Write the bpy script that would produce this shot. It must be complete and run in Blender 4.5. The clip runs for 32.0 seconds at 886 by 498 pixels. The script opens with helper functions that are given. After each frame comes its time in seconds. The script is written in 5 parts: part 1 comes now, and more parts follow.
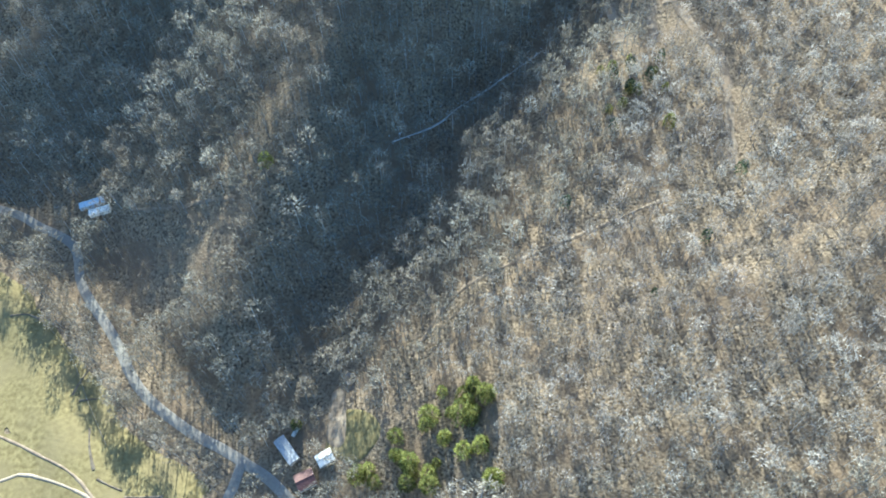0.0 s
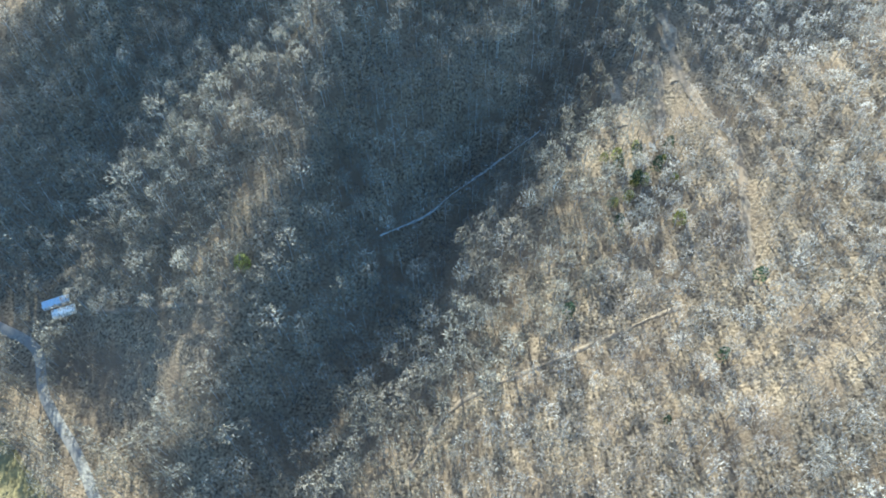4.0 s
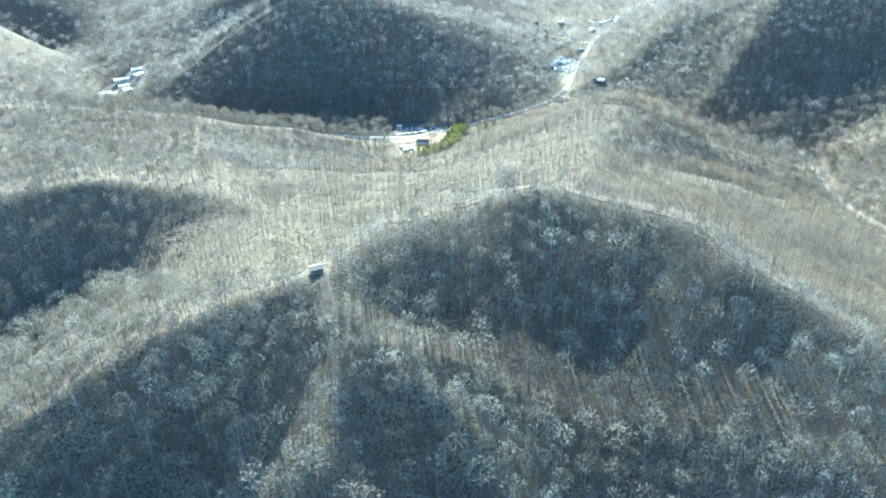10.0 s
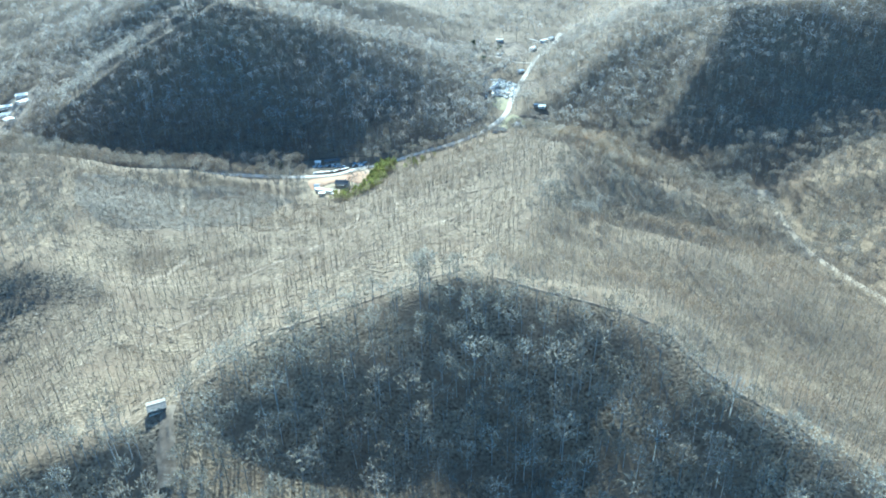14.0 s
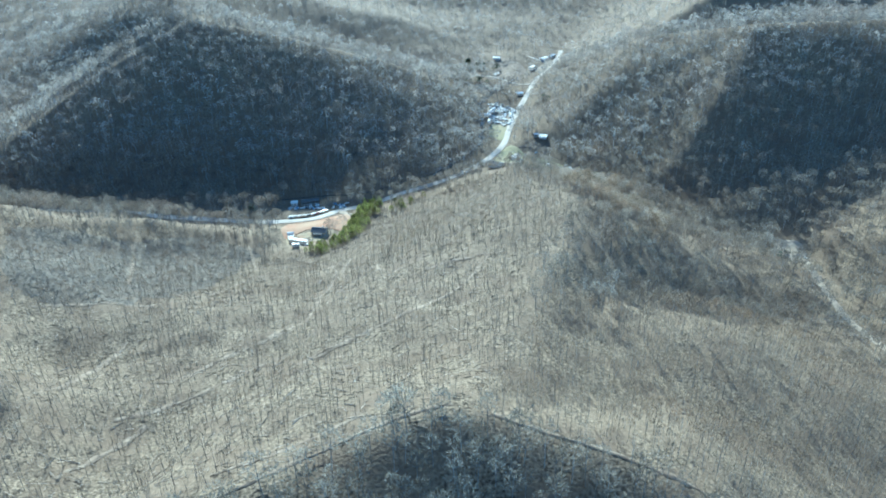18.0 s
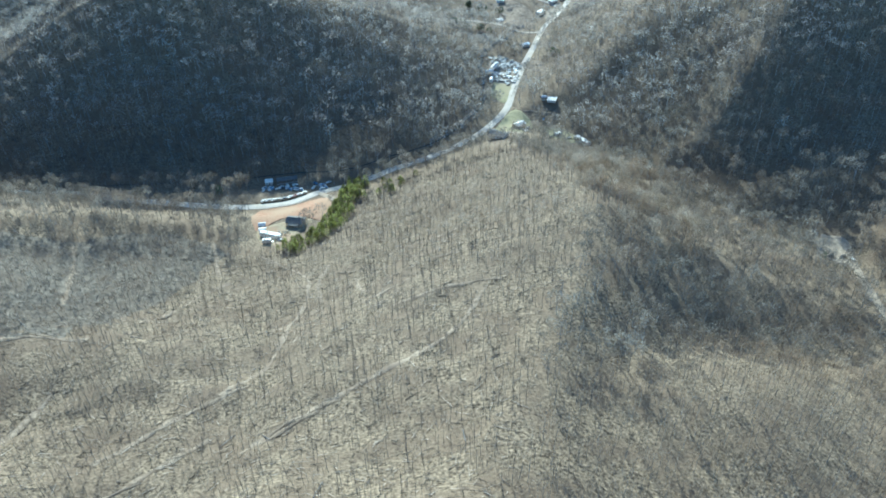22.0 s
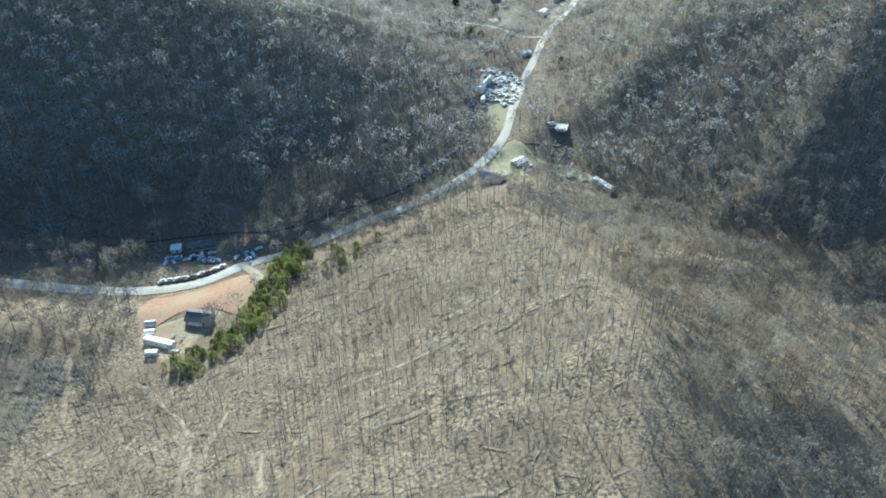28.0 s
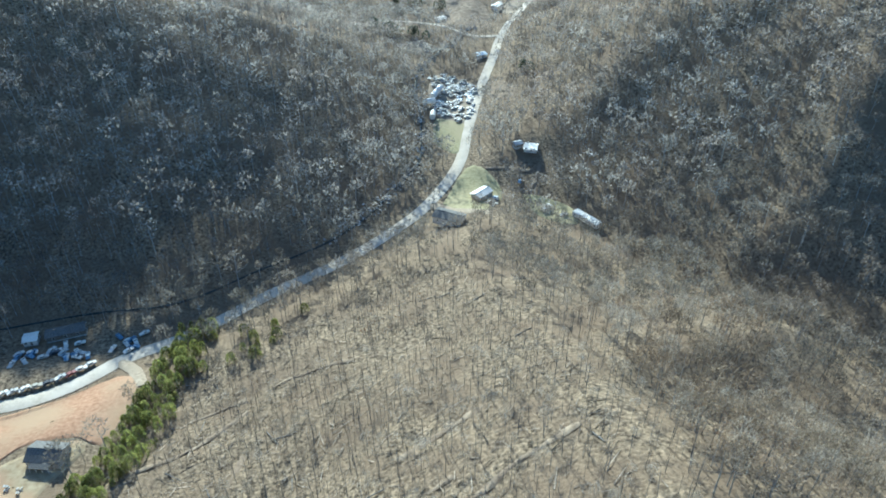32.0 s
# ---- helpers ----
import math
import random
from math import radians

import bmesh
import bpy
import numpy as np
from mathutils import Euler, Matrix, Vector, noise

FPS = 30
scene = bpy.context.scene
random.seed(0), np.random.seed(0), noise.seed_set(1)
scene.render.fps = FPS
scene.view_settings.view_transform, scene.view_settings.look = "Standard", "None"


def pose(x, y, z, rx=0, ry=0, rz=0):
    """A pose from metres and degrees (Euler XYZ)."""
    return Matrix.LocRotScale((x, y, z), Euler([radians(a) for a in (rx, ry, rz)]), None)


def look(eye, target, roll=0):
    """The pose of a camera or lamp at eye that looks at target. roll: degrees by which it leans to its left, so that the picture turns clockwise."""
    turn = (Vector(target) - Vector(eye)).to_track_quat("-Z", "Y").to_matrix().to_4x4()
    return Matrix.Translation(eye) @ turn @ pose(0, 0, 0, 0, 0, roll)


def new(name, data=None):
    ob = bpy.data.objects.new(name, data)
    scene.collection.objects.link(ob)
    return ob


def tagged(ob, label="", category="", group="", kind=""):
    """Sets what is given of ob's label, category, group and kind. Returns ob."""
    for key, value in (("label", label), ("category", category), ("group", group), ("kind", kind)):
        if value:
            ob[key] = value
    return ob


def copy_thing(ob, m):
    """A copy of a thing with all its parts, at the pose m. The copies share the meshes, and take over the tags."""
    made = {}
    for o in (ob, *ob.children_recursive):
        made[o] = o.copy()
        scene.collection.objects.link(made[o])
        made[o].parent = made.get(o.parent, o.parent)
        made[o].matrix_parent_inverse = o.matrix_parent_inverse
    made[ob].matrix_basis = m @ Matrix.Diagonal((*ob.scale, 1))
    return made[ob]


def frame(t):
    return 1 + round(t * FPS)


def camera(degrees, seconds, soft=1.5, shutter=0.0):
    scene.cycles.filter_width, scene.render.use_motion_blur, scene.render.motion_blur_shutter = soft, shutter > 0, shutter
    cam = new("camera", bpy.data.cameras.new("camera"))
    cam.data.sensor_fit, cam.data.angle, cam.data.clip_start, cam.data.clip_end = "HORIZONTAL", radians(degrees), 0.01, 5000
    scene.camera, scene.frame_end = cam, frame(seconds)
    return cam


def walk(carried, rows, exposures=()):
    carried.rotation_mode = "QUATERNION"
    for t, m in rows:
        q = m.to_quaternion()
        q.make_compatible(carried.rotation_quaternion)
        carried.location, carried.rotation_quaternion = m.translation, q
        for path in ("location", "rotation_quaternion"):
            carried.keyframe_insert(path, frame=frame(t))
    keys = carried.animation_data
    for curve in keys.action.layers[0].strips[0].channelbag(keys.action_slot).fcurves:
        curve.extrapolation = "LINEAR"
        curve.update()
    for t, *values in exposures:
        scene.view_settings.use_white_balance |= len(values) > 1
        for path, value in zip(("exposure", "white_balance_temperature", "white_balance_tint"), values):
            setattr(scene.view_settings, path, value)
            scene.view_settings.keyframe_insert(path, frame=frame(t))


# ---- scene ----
cam = camera(61.2, 32.0, soft=1.8)
PATH = [
    (0, (-0.674, -0.096, 240.928), (-0.704, 0.989, 239.248), -2.8),
    (0.5, (-0.312, 5.353, 241.378), (-0.34, 6.439, 239.699), -2.9),
    (1, (0.418, 11.044, 241.257), (0.391, 12.133, 239.58), -2.9),
    (1.5, (0.746, 15.913, 241.274), (0.719, 17.004, 239.598), -2.8),
    (2, (0.644, 22.04, 240.929), (0.62, 23.137, 239.258), -2.8),
    (2.5, (0.671, 27.861, 241.308), (0.648, 28.957, 239.635), -2.8),
    (4.5, (1.703, 48.482, 242.278), (1.687, 49.573, 240.602), -2.6),
    (5, (2.342, 53.991, 242.066), (2.323, 55.083, 240.391), -2.8),
    (5.3, (2.292, 57.011, 241.278), (2.275, 58.221, 239.685), -2.6),
    (5.5, (3.101, 58.892, 240.842), (3.082, 60.205, 239.333), -2.7),
    (5.7, (3.951, 62.961, 241.455), (3.93, 64.362, 240.027), -2.7),
    (6, (4.705, 65.862, 241.074), (4.688, 67.403, 239.801), -2.7),
    (6.5, (4.871, 71.9, 240.905), (4.871, 73.636, 239.911), -2.3),
    (7, (5.875, 77.343, 240.948), (5.88, 79.075, 239.948), -2.4),
    (7.5, (8.133, 85.49, 242.031), (8.145, 87.216, 241.021), -2.5),
    (8, (9.847, 93.917, 241.832), (9.8, 95.641, 240.82), -2.3),
    (8.5, (10.873, 101.598, 242.513), (10.792, 103.321, 241.499), -2.2),
    (9, (12.39, 111.526, 239.998), (12.308, 113.25, 238.986), -2.4),
    (9.5, (14.035, 120.102, 236.92), (13.954, 121.824, 235.906), -2.6),
    (10, (16.192, 129.359, 234.058), (16.11, 131.076, 233.035), -2.7),
    (10.5, (18.71, 140.162, 230.795), (18.624, 141.875, 229.766), -2.8),
    (11, (20.823, 151.409, 227.449), (20.746, 153.119, 226.413), -2.8),
    (11.5, (23.67, 161.725, 227.131), (23.675, 163.438, 226.099), -2.5),
    (12, (25.354, 170.96, 227.394), (25.379, 172.676, 226.366), -2.1),
    (12.5, (27.596, 179.733, 226.982), (27.631, 181.452, 225.959), -2.0),
    (13, (29.173, 187.427, 227.536), (29.215, 189.147, 226.515), -1.8),
    (13.5, (30.91, 197.015, 227.035), (30.959, 198.738, 226.02), -1.5),
    (14, (33.048, 205.741, 227.388), (33.098, 207.464, 226.374), -1.5),
    (14.5, (35.001, 214.502, 227.658), (35.053, 216.226, 226.646), -1.4),
    (16.5, (37.26, 249.195, 228.511), (37.329, 250.916, 227.495), -0.9),
    (17, (38.007, 257.398, 228.644), (38.074, 259.12, 227.629), -1.0),
    (17.5, (38.92, 265.3, 228.689), (38.984, 267.022, 227.674), -1.1),
    (18, (39.876, 272.971, 228.658), (39.936, 274.692, 227.642), -1.2),
    (18.5, (40.255, 281.407, 229.297), (40.316, 283.128, 228.279), -1.3),
    (19, (41.295, 289.316, 229.178), (41.355, 291.038, 228.162), -1.4),
    (19.5, (41.787, 297.453, 229.45), (41.848, 299.174, 228.431), -1.1),
    (20, (42.461, 306.297, 229.502), (42.523, 308.016, 228.482), -1.1),
    (20.5, (44.005, 314.927, 230.141), (44.062, 316.562, 228.991), -1.0),
    (21, (44.84, 324.245, 230.386), (44.895, 325.848, 229.191), -0.8),
    (21.5, (45.267, 333.608, 230.669), (45.321, 335.216, 229.482), -0.8),
    (22, (46.007, 343.202, 230.295), (46.061, 344.813, 229.111), -0.9),
    (22.5, (47.145, 352.717, 227.761), (47.242, 354.326, 226.576), -1.2),
    (23, (48.796, 363.82, 224.859), (48.894, 365.423, 223.667), -1.2),
    (23.5, (50.211, 374.966, 221.557), (50.307, 376.566, 220.361), -1.1),
    (24, (51.713, 386.013, 218.093), (51.787, 387.61, 216.891), -1.0),
    (24.5, (53.14, 396.779, 214.996), (53.208, 398.373, 213.789), -1.0),
    (25, (54.81, 408.009, 211.544), (54.872, 409.601, 210.335), -1.0),
    (25.5, (56.213, 418.252, 208.407), (56.272, 419.843, 207.197), -0.9),
    (27.5, (59.436, 457.443, 195.215), (59.503, 459.045, 194.02), -0.6),
    (28, (60.226, 467.102, 191.575), (60.295, 468.704, 190.38), -0.6),
    (28.5, (60.834, 476.669, 188.579), (60.933, 478.266, 187.38), -0.6),
    (29, (61.834, 486.154, 185.2), (61.953, 487.748, 183.999), -0.6),
    (29.5, (62.763, 495.303, 182.281), (62.87, 496.898, 181.079), -0.6),
    (30, (63.611, 504.947, 179.158), (63.752, 506.538, 177.955), -0.6),
    (30.5, (64.647, 514.913, 175.976), (64.801, 516.501, 174.77), -0.7),
    (31, (65.811, 524.407, 172.771), (65.98, 525.993, 171.565), -0.7),
    (31.5, (66.656, 533.867, 169.294), (66.84, 535.453, 168.089), -0.7),
    (32, (67.754, 543.489, 165.395), (67.94, 545.075, 164.191), -0.8),
]
EXPOSURES = [(0.0, 1.97, 5050, -5), (5.0, 2.22, 4950, -7), (6.2, 2.45, 4450, -15), (9.0, 2.2, 4450, -15), (14.0, 1.8, 4400, -14), (18.0, 1.35, 4300, -13), (22.0, 1.18, 4550, -11), (25.0, 1.1, 4650, -10), (32.0, 1.12, 4750, -9)]
UNIT = 1.3  # the plan below and the path above are drawn in units of 1.3 m
walk(cam, [(t, look(Vector(eye) * UNIT, Vector(target) * UNIT, roll)) for t, eye, target, roll in PATH], EXPOSURES)

# ---- world and sun ----
SUN_AZ, SUN_EL = 7.5, 26.0  # degrees to the left of straight ahead, and above the horizon
world = bpy.data.worlds.new("world")
scene.world = world
world.use_nodes = True
sky = world.node_tree.nodes.new("ShaderNodeTexSky")
sky.sky_type, sky.sun_disc, sky.ozone_density = "NISHITA", False, 4.0
sky.sun_elevation, sky.sun_rotation = radians(SUN_EL), radians(-SUN_AZ)
world.node_tree.links.new(sky.outputs[0], world.node_tree.nodes["Background"].inputs[0])
world.node_tree.nodes["Background"].inputs[1].default_value = 0.09
sun_data = bpy.data.lights.new("sun", "SUN")
sun_data.energy, sun_data.angle, sun_data.color = 4.8, radians(0.6), (1.0, 0.88, 0.71)
sun = new("sun", sun_data)
to_sun = Vector((-math.sin(radians(SUN_AZ)) * math.cos(radians(SUN_EL)), math.cos(radians(SUN_AZ)) * math.cos(radians(SUN_EL)), math.sin(radians(SUN_EL))))
sun.matrix_world = look(to_sun * 300, (0, 0, 0))


# ---- materials ----
def material(name, dark, light, scale=1.0, rough=0.9, metal=0.0, big=0.0, third=None, bump=0.0, island=0.0, tint=0.0, thin=0.0, random_ob=0.0, airy=0.0):
    """Two colours mixed by fine noise, a third by large patches. island varies each loose piece, tint each tree, random_ob each object;
    thin: the share of light that shines through; airy: the share of gaps in a spray of twigs."""
    m = bpy.data.materials.new(name)
    m.use_nodes = True
    nt = m.node_tree
    n, link = nt.nodes, nt.links.new
    bsdf = n["Principled BSDF"]
    bsdf.inputs["Roughness"].default_value, bsdf.inputs["Metallic"].default_value = rough, metal
    bsdf.inputs["Specular IOR Level"].default_value = 0.25
    geo = n.new("ShaderNodeNewGeometry")
    fine = n.new("ShaderNodeTexNoise")
    fine.inputs["Scale"].default_value, fine.inputs["Detail"].default_value = scale, 6
    link(geo.outputs["Position"], fine.inputs["Vector"])

    def ranged(value, a, b, c, d):
        r = n.new("ShaderNodeMapRange")
        for key, v in (("From Min", a), ("From Max", b), ("To Min", c), ("To Max", d)):
            r.inputs[key].default_value = v
        link(value, r.inputs["Value"])
        return r.outputs["Result"]

    def mixed(fac, a, b):
        x = n.new("ShaderNodeMix")
        x.data_type = "RGBA"
        link(fac, x.inputs["Factor"])
        for key, v in (("A", a), ("B", b)):
            if isinstance(v, tuple):
                x.inputs[key].default_value = (*v, 1)
            else:
                link(v, x.inputs[key])
        return x.outputs["Result"]

    def scaled(value, colour):
        hue = n.new("ShaderNodeHueSaturation")
        link(value, hue.inputs["Value"])
        link(colour, hue.inputs["Color"])
        return hue.outputs["Color"]

    out = mixed(ranged(fine.outputs["Fac"], 0.33, 0.67, 0, 1), dark, light)
    if third:
        wide = n.new("ShaderNodeTexNoise")
        wide.inputs["Scale"].default_value, wide.inputs["Detail"].default_value = big, 4
        link(geo.outputs["Position"], wide.inputs["Vector"])
        out = mixed(ranged(wide.outputs["Fac"], 0.42, 0.66, 0, 1), out, third)
    if island:
        out = scaled(ranged(geo.outputs["Random Per Island"], 0, 1, 1 - island, 1 + island), out)
    if random_ob:
        info = n.new("ShaderNodeObjectInfo")
        out = scaled(ranged(info.outputs["Random"], 0, 1, 1 - random_ob, 1 + random_ob), out)
    if tint:
        attr = n.new("ShaderNodeAttribute")
        attr.attribute_name = "tint"
        out = scaled(ranged(attr.outputs["Fac"], 0, 1, 1 - tint, 1 + tint), out)
    link(out, bsdf.inputs["Base Color"])
    if bump:
        b = n.new("ShaderNodeBump")
        b.inputs["Strength"].default_value, b.inputs["Distance"].default_value = 0.8, bump
        link(fine.outputs["Fac"], b.inputs["Height"])
        link(b.outputs["Normal"], bsdf.inputs["Normal"])
    if thin:
        soft = n.new("ShaderNodeBsdfTranslucent")
        link(out, soft.inputs["Color"])
        both = n.new("ShaderNodeMixShader")
        both.inputs[0].default_value = thin
        link(bsdf.outputs[0], both.inputs[1])
        link(soft.outputs[0], both.inputs[2])
        last = both
        if airy:
            gap = n.new("ShaderNodeBsdfTransparent")
            last = n.new("ShaderNodeMixShader")
            mesh = n.new("ShaderNodeTexNoise")
            mesh.inputs["Scale"].default_value, mesh.inputs["Detail"].default_value = 2.8, 2
            link(geo.outputs["Position"], mesh.inputs["Vector"])
            link(ranged(mesh.outputs["Fac"], 0.44, 0.56, max(0.0, airy - 0.42), min(1.0, airy + 0.5)), last.inputs[0])
            link(both.outputs[0], last.inputs[1])
            link(gap.outputs[0], last.inputs[2])
        link(last.outputs[0], n["Material Output"].inputs["Surface"])
    return m


M_LITTER = material("leaf_litter", (0.065, 0.045, 0.027), (0.355, 0.267, 0.168), 0.8, 0.95, big=0.05, third=(0.18, 0.128, 0.08), bump=0.7)
M_TRAIL = material("trodden_dirt", (0.15, 0.108, 0.07), (0.38, 0.295, 0.20), 0.35, 0.95, big=0.12, third=(0.22, 0.162, 0.108), bump=0.2)
M_SOIL = material("dark_churned_soil", (0.075, 0.06, 0.045), (0.24, 0.195, 0.14), 0.35, 0.95, big=0.06, third=(0.15, 0.115, 0.08), bump=0.4)
M_BARK = material("grey_bark", (0.18, 0.165, 0.145), (0.40, 0.375, 0.335), 0.8, 0.95, island=0.3, tint=0.35)
M_TWIG = material("bare_twigs", (0.235, 0.21, 0.165), (0.385, 0.35, 0.28), 0.12, 0.95, big=0.02, third=(0.27, 0.225, 0.17), island=0.12, tint=0.5, thin=0.35, airy=0.33)
# Grey twigs darkened to paint the spur flank's turn away from the sun
M_TWIG_GREY_SHADE = material("shaded_grey_twigs", (0.19, 0.168, 0.135), (0.335, 0.30, 0.245), 0.12, 0.95, big=0.02, third=(0.235, 0.19, 0.145), island=0.12, tint=0.5, thin=0.35, airy=0.3)
# Twigs lightened to paint haze on far hills and sun on the first slope
M_TWIG_HAZE_SUN = material("haze_sun_twigs", (0.31, 0.28, 0.235), (0.49, 0.45, 0.39), 0.12, 0.95, big=0.02, third=(0.35, 0.295, 0.24), island=0.12, tint=0.5, thin=0.4, airy=0.3)
M_TWIG_TAN = material("straw_saplings", (0.34, 0.27, 0.18), (0.52, 0.42, 0.29), 0.2, 0.95, big=0.04, third=(0.38, 0.28, 0.18), tint=0.4, thin=0.5, airy=0.2)
# Tan twigs warmed in colour for the near, sunlit spur without haze
M_TWIG_SUN_WARM = material("sunlit_tan_twigs", (0.24, 0.19, 0.133), (0.39, 0.315, 0.225), 0.12, 0.95, big=0.03, third=(0.26, 0.19, 0.127), island=0.12, tint=0.45, thin=0.4, airy=0.38)
M_TWIG_BROWN = material("brown_brush", (0.16, 0.13, 0.095), (0.31, 0.26, 0.195), 0.2, 0.95, big=0.03, third=(0.22, 0.155, 0.105), tint=0.4, thin=0.35, airy=0.3)
M_PASTURE = material("grazed_grass", (0.145, 0.112, 0.045), (0.265, 0.212, 0.092), 0.5, 0.95, big=0.05, third=(0.21, 0.165, 0.078), bump=0.2)
M_TAR = material("grey_asphalt", (0.20, 0.18, 0.15), (0.31, 0.28, 0.235), 0.9, 0.95, big=0.1, third=(0.25, 0.22, 0.185), bump=0.02)
M_BARK_NEAR = material("rough_bark", (0.13, 0.12, 0.105), (0.30, 0.28, 0.25), 2.5, 0.95, island=0.2, random_ob=0.3)
M_TWIG_NEAR = material("fine_twigs", (0.31, 0.262, 0.20), (0.48, 0.415, 0.33), 0.5, 0.95, island=0.15, random_ob=0.2, thin=0.48, airy=0.5)
M_PALE = material("pale_sycamore_bark", (0.42, 0.41, 0.37), (0.60, 0.59, 0.54), 0.6, 0.9, island=0.15, random_ob=0.2, thin=0.35, airy=0.15)
M_RUSSET = material("dry_oak_leaves", (0.24, 0.14, 0.08), (0.38, 0.24, 0.14), 0.5, 0.9, island=0.25, thin=0.3)
M_NEEDLE = material("evergreen_needles", (0.19, 0.205, 0.062), (0.40, 0.40, 0.13), 0.5, 0.9, island=0.3, random_ob=0.35, thin=0.6, airy=0.3)
M_NEEDLE_DARK = material("dark_needles", (0.035, 0.06, 0.035), (0.09, 0.12, 0.06), 0.5, 0.8, island=0.4, random_ob=0.25, thin=0.2)
M_GRASS = material("winter_grass", (0.26, 0.225, 0.115), (0.385, 0.34, 0.19), 0.6, 0.95, big=0.05, third=(0.36, 0.30, 0.17), bump=0.1)
M_LAWN = material("dead_lawn", (0.27, 0.20, 0.115), (0.40, 0.32, 0.20), 0.5, 0.95, big=0.08, third=(0.34, 0.225, 0.135), bump=0.1)
M_SEDGE = material("orange_sedge", (0.28, 0.155, 0.085), (0.42, 0.25, 0.15), 0.7, 0.95, big=0.06, third=(0.37, 0.25, 0.15), bump=0.1)
M_ROAD = material("worn_asphalt", (0.43, 0.36, 0.275), (0.56, 0.48, 0.375), 0.9, 0.95, big=0.1, third=(0.60, 0.52, 0.42), bump=0.02)
M_DIRT = material("bare_dirt", (0.26, 0.20, 0.135), (0.44, 0.355, 0.255), 0.6, 0.95, big=0.1, third=(0.32, 0.255, 0.18), bump=0.1)
M_ROCK = material("pale_stone", (0.40, 0.38, 0.34), (0.64, 0.61, 0.56), 0.8, 0.9, bump=0.1, island=0.3)
M_WATER = material("creek_water", (0.02, 0.022, 0.02), (0.06, 0.065, 0.06), 0.4, 0.7, bump=0.05)
M_WHITE = material("white_paint", (0.78, 0.72, 0.62), (0.89, 0.83, 0.73), 1.2, 0.5)
M_ROOF_DARK = material("dark_shingles", (0.10, 0.093, 0.085), (0.20, 0.185, 0.165), 2.0, 0.8)
M_ROOF_GREY = material("grey_metal_roof", (0.30, 0.30, 0.30), (0.44, 0.44, 0.44), 1.0, 0.5)
M_ROOF_RED = material("red_metal_roof", (0.11, 0.055, 0.048), (0.20, 0.105, 0.09), 1.0, 0.6)
M_ROOF_BLUE = material("pale_blue_roof", (0.55, 0.60, 0.63), (0.70, 0.75, 0.78), 1.0, 0.45)
M_WALL_TAN = material("tan_siding", (0.42, 0.37, 0.30), (0.54, 0.49, 0.41), 1.5, 0.8)
M_WOOD = material("grey_boards", (0.20, 0.17, 0.13), (0.36, 0.31, 0.25), 1.5, 0.9, random_ob=0.25)
M_GLASS = material("window_glass", (0.02, 0.025, 0.03), (0.04, 0.05, 0.06), 1.0, 0.08)
M_TYRE = material("tyre_rubber", (0.02, 0.02, 0.02), (0.05, 0.05, 0.05), 4.0, 0.9)
M_STEEL = material("galvanised_steel", (0.45, 0.46, 0.47), (0.62, 0.63, 0.64), 2.0, 0.35, metal=0.6)

# ---- ground ----
RIDGES = {
 'main_crest': [(-300,215,5),(-230,262,18),(-168,304,45),(-130,322,65),(-104,346,72),(-70,356,82),(-42,363,86),(-22,391,88),(-2,405,87),(13,415,85),(32,424,87),(47,427,89),(69,421,85),(92,409,84),(107,398,83),(118,378,79),(136,362,73),(150,348,67),(172,326,54),(196,300,46)],
 'right_slope': [(196,300,46),(198,230,56),(190,150,52),(185,60,42),(180,-60,40)],
 'crest_tail': [(118,378,79),(165,392,52),(205,400,32),(240,400,18)],
 'right_knob': [(190,150,52),(112,124,32),(72,120,20)],
 'spur_branch': [(113,660,40),(160,682,24),(200,702,6)],
 'front_spur': [(-42,363,86),(-26,334,77),(-31,300,65),(-42,266,50),(-52,236,37),(-60,210,28),(-72,182,18),(-86,150,10),(-88,126,2),(-84,108,-9)],
 'front_branch': [(-26,334,77),(0,322,69),(18,303,57),(25,284,48),(27,268,38)],
 'west_shoulder': [(-42,266,50),(-68,252,41),(-88,234,31),(-104,212,17),(-122,192,1)],
 'east_shoulder': [(-31,300,65),(-20,278,56),(-14,258,45),(-18,234,28),(-30,208,14)],
 'long_spur': [(47,427,89),(64,455,78),(85,520,65),(108,570,60),(119,612,56),(113,660,40),(104,710,22),(97,752,6)],
 'bench_spur': [(-70,355,82),(-82,412,70),(-92,466,60),(-115,486,59),(-150,484,67),(-183,478,75),(-249,480,64),(-340,470,64)],
 'basin_lip': [(-92,466,60),(-96,510,41)],
 'back_ridge': [(-62,662,8),(-84,666,16),(-120,664,27),(-157,642,39),(-200,640,46),(-260,640,52),(-360,640,60)],
 'left_hill': [(95,935,3),(60,915,24),(26,900,42),(-60,890,70),(-135,890,88),(-176,960,98),(-230,1080,90),(-260,1250,100)],
 'left_hill_spur': [(-135,890,88),(-200,850,60),(-250,812,30)],
 'second_hill': [(120,1080,2),(20,1120,30),(-60,1150,42),(-160,1220,60),(-260,1250,100)],
 'right_hill': [(190,975,20),(240,905,60),(305,845,82),(390,830,86),(520,800,100)],
 'right_hill_spur': [(305,845,82),(262,786,50),(232,756,22),(205,744,2)],
 'right_near': [(300,640,12),(350,620,35),(430,590,65),(560,560,90)],
 'far_ridge': [(-700,1500,120),(-200,1450,120),(100,1420,90),(240,1500,60),(400,1380,100),(800,1300,130)],
 'far_left': [(-430,760,40),(-520,800,80),(-560,950,110),(-650,1200,130)],
 'far_right': [(260,1000,30),(380,1050,80),(560,1080,110)],
 'first_left': [(-300,120,0),(-400,60,30),(-420,-100,40)],
}
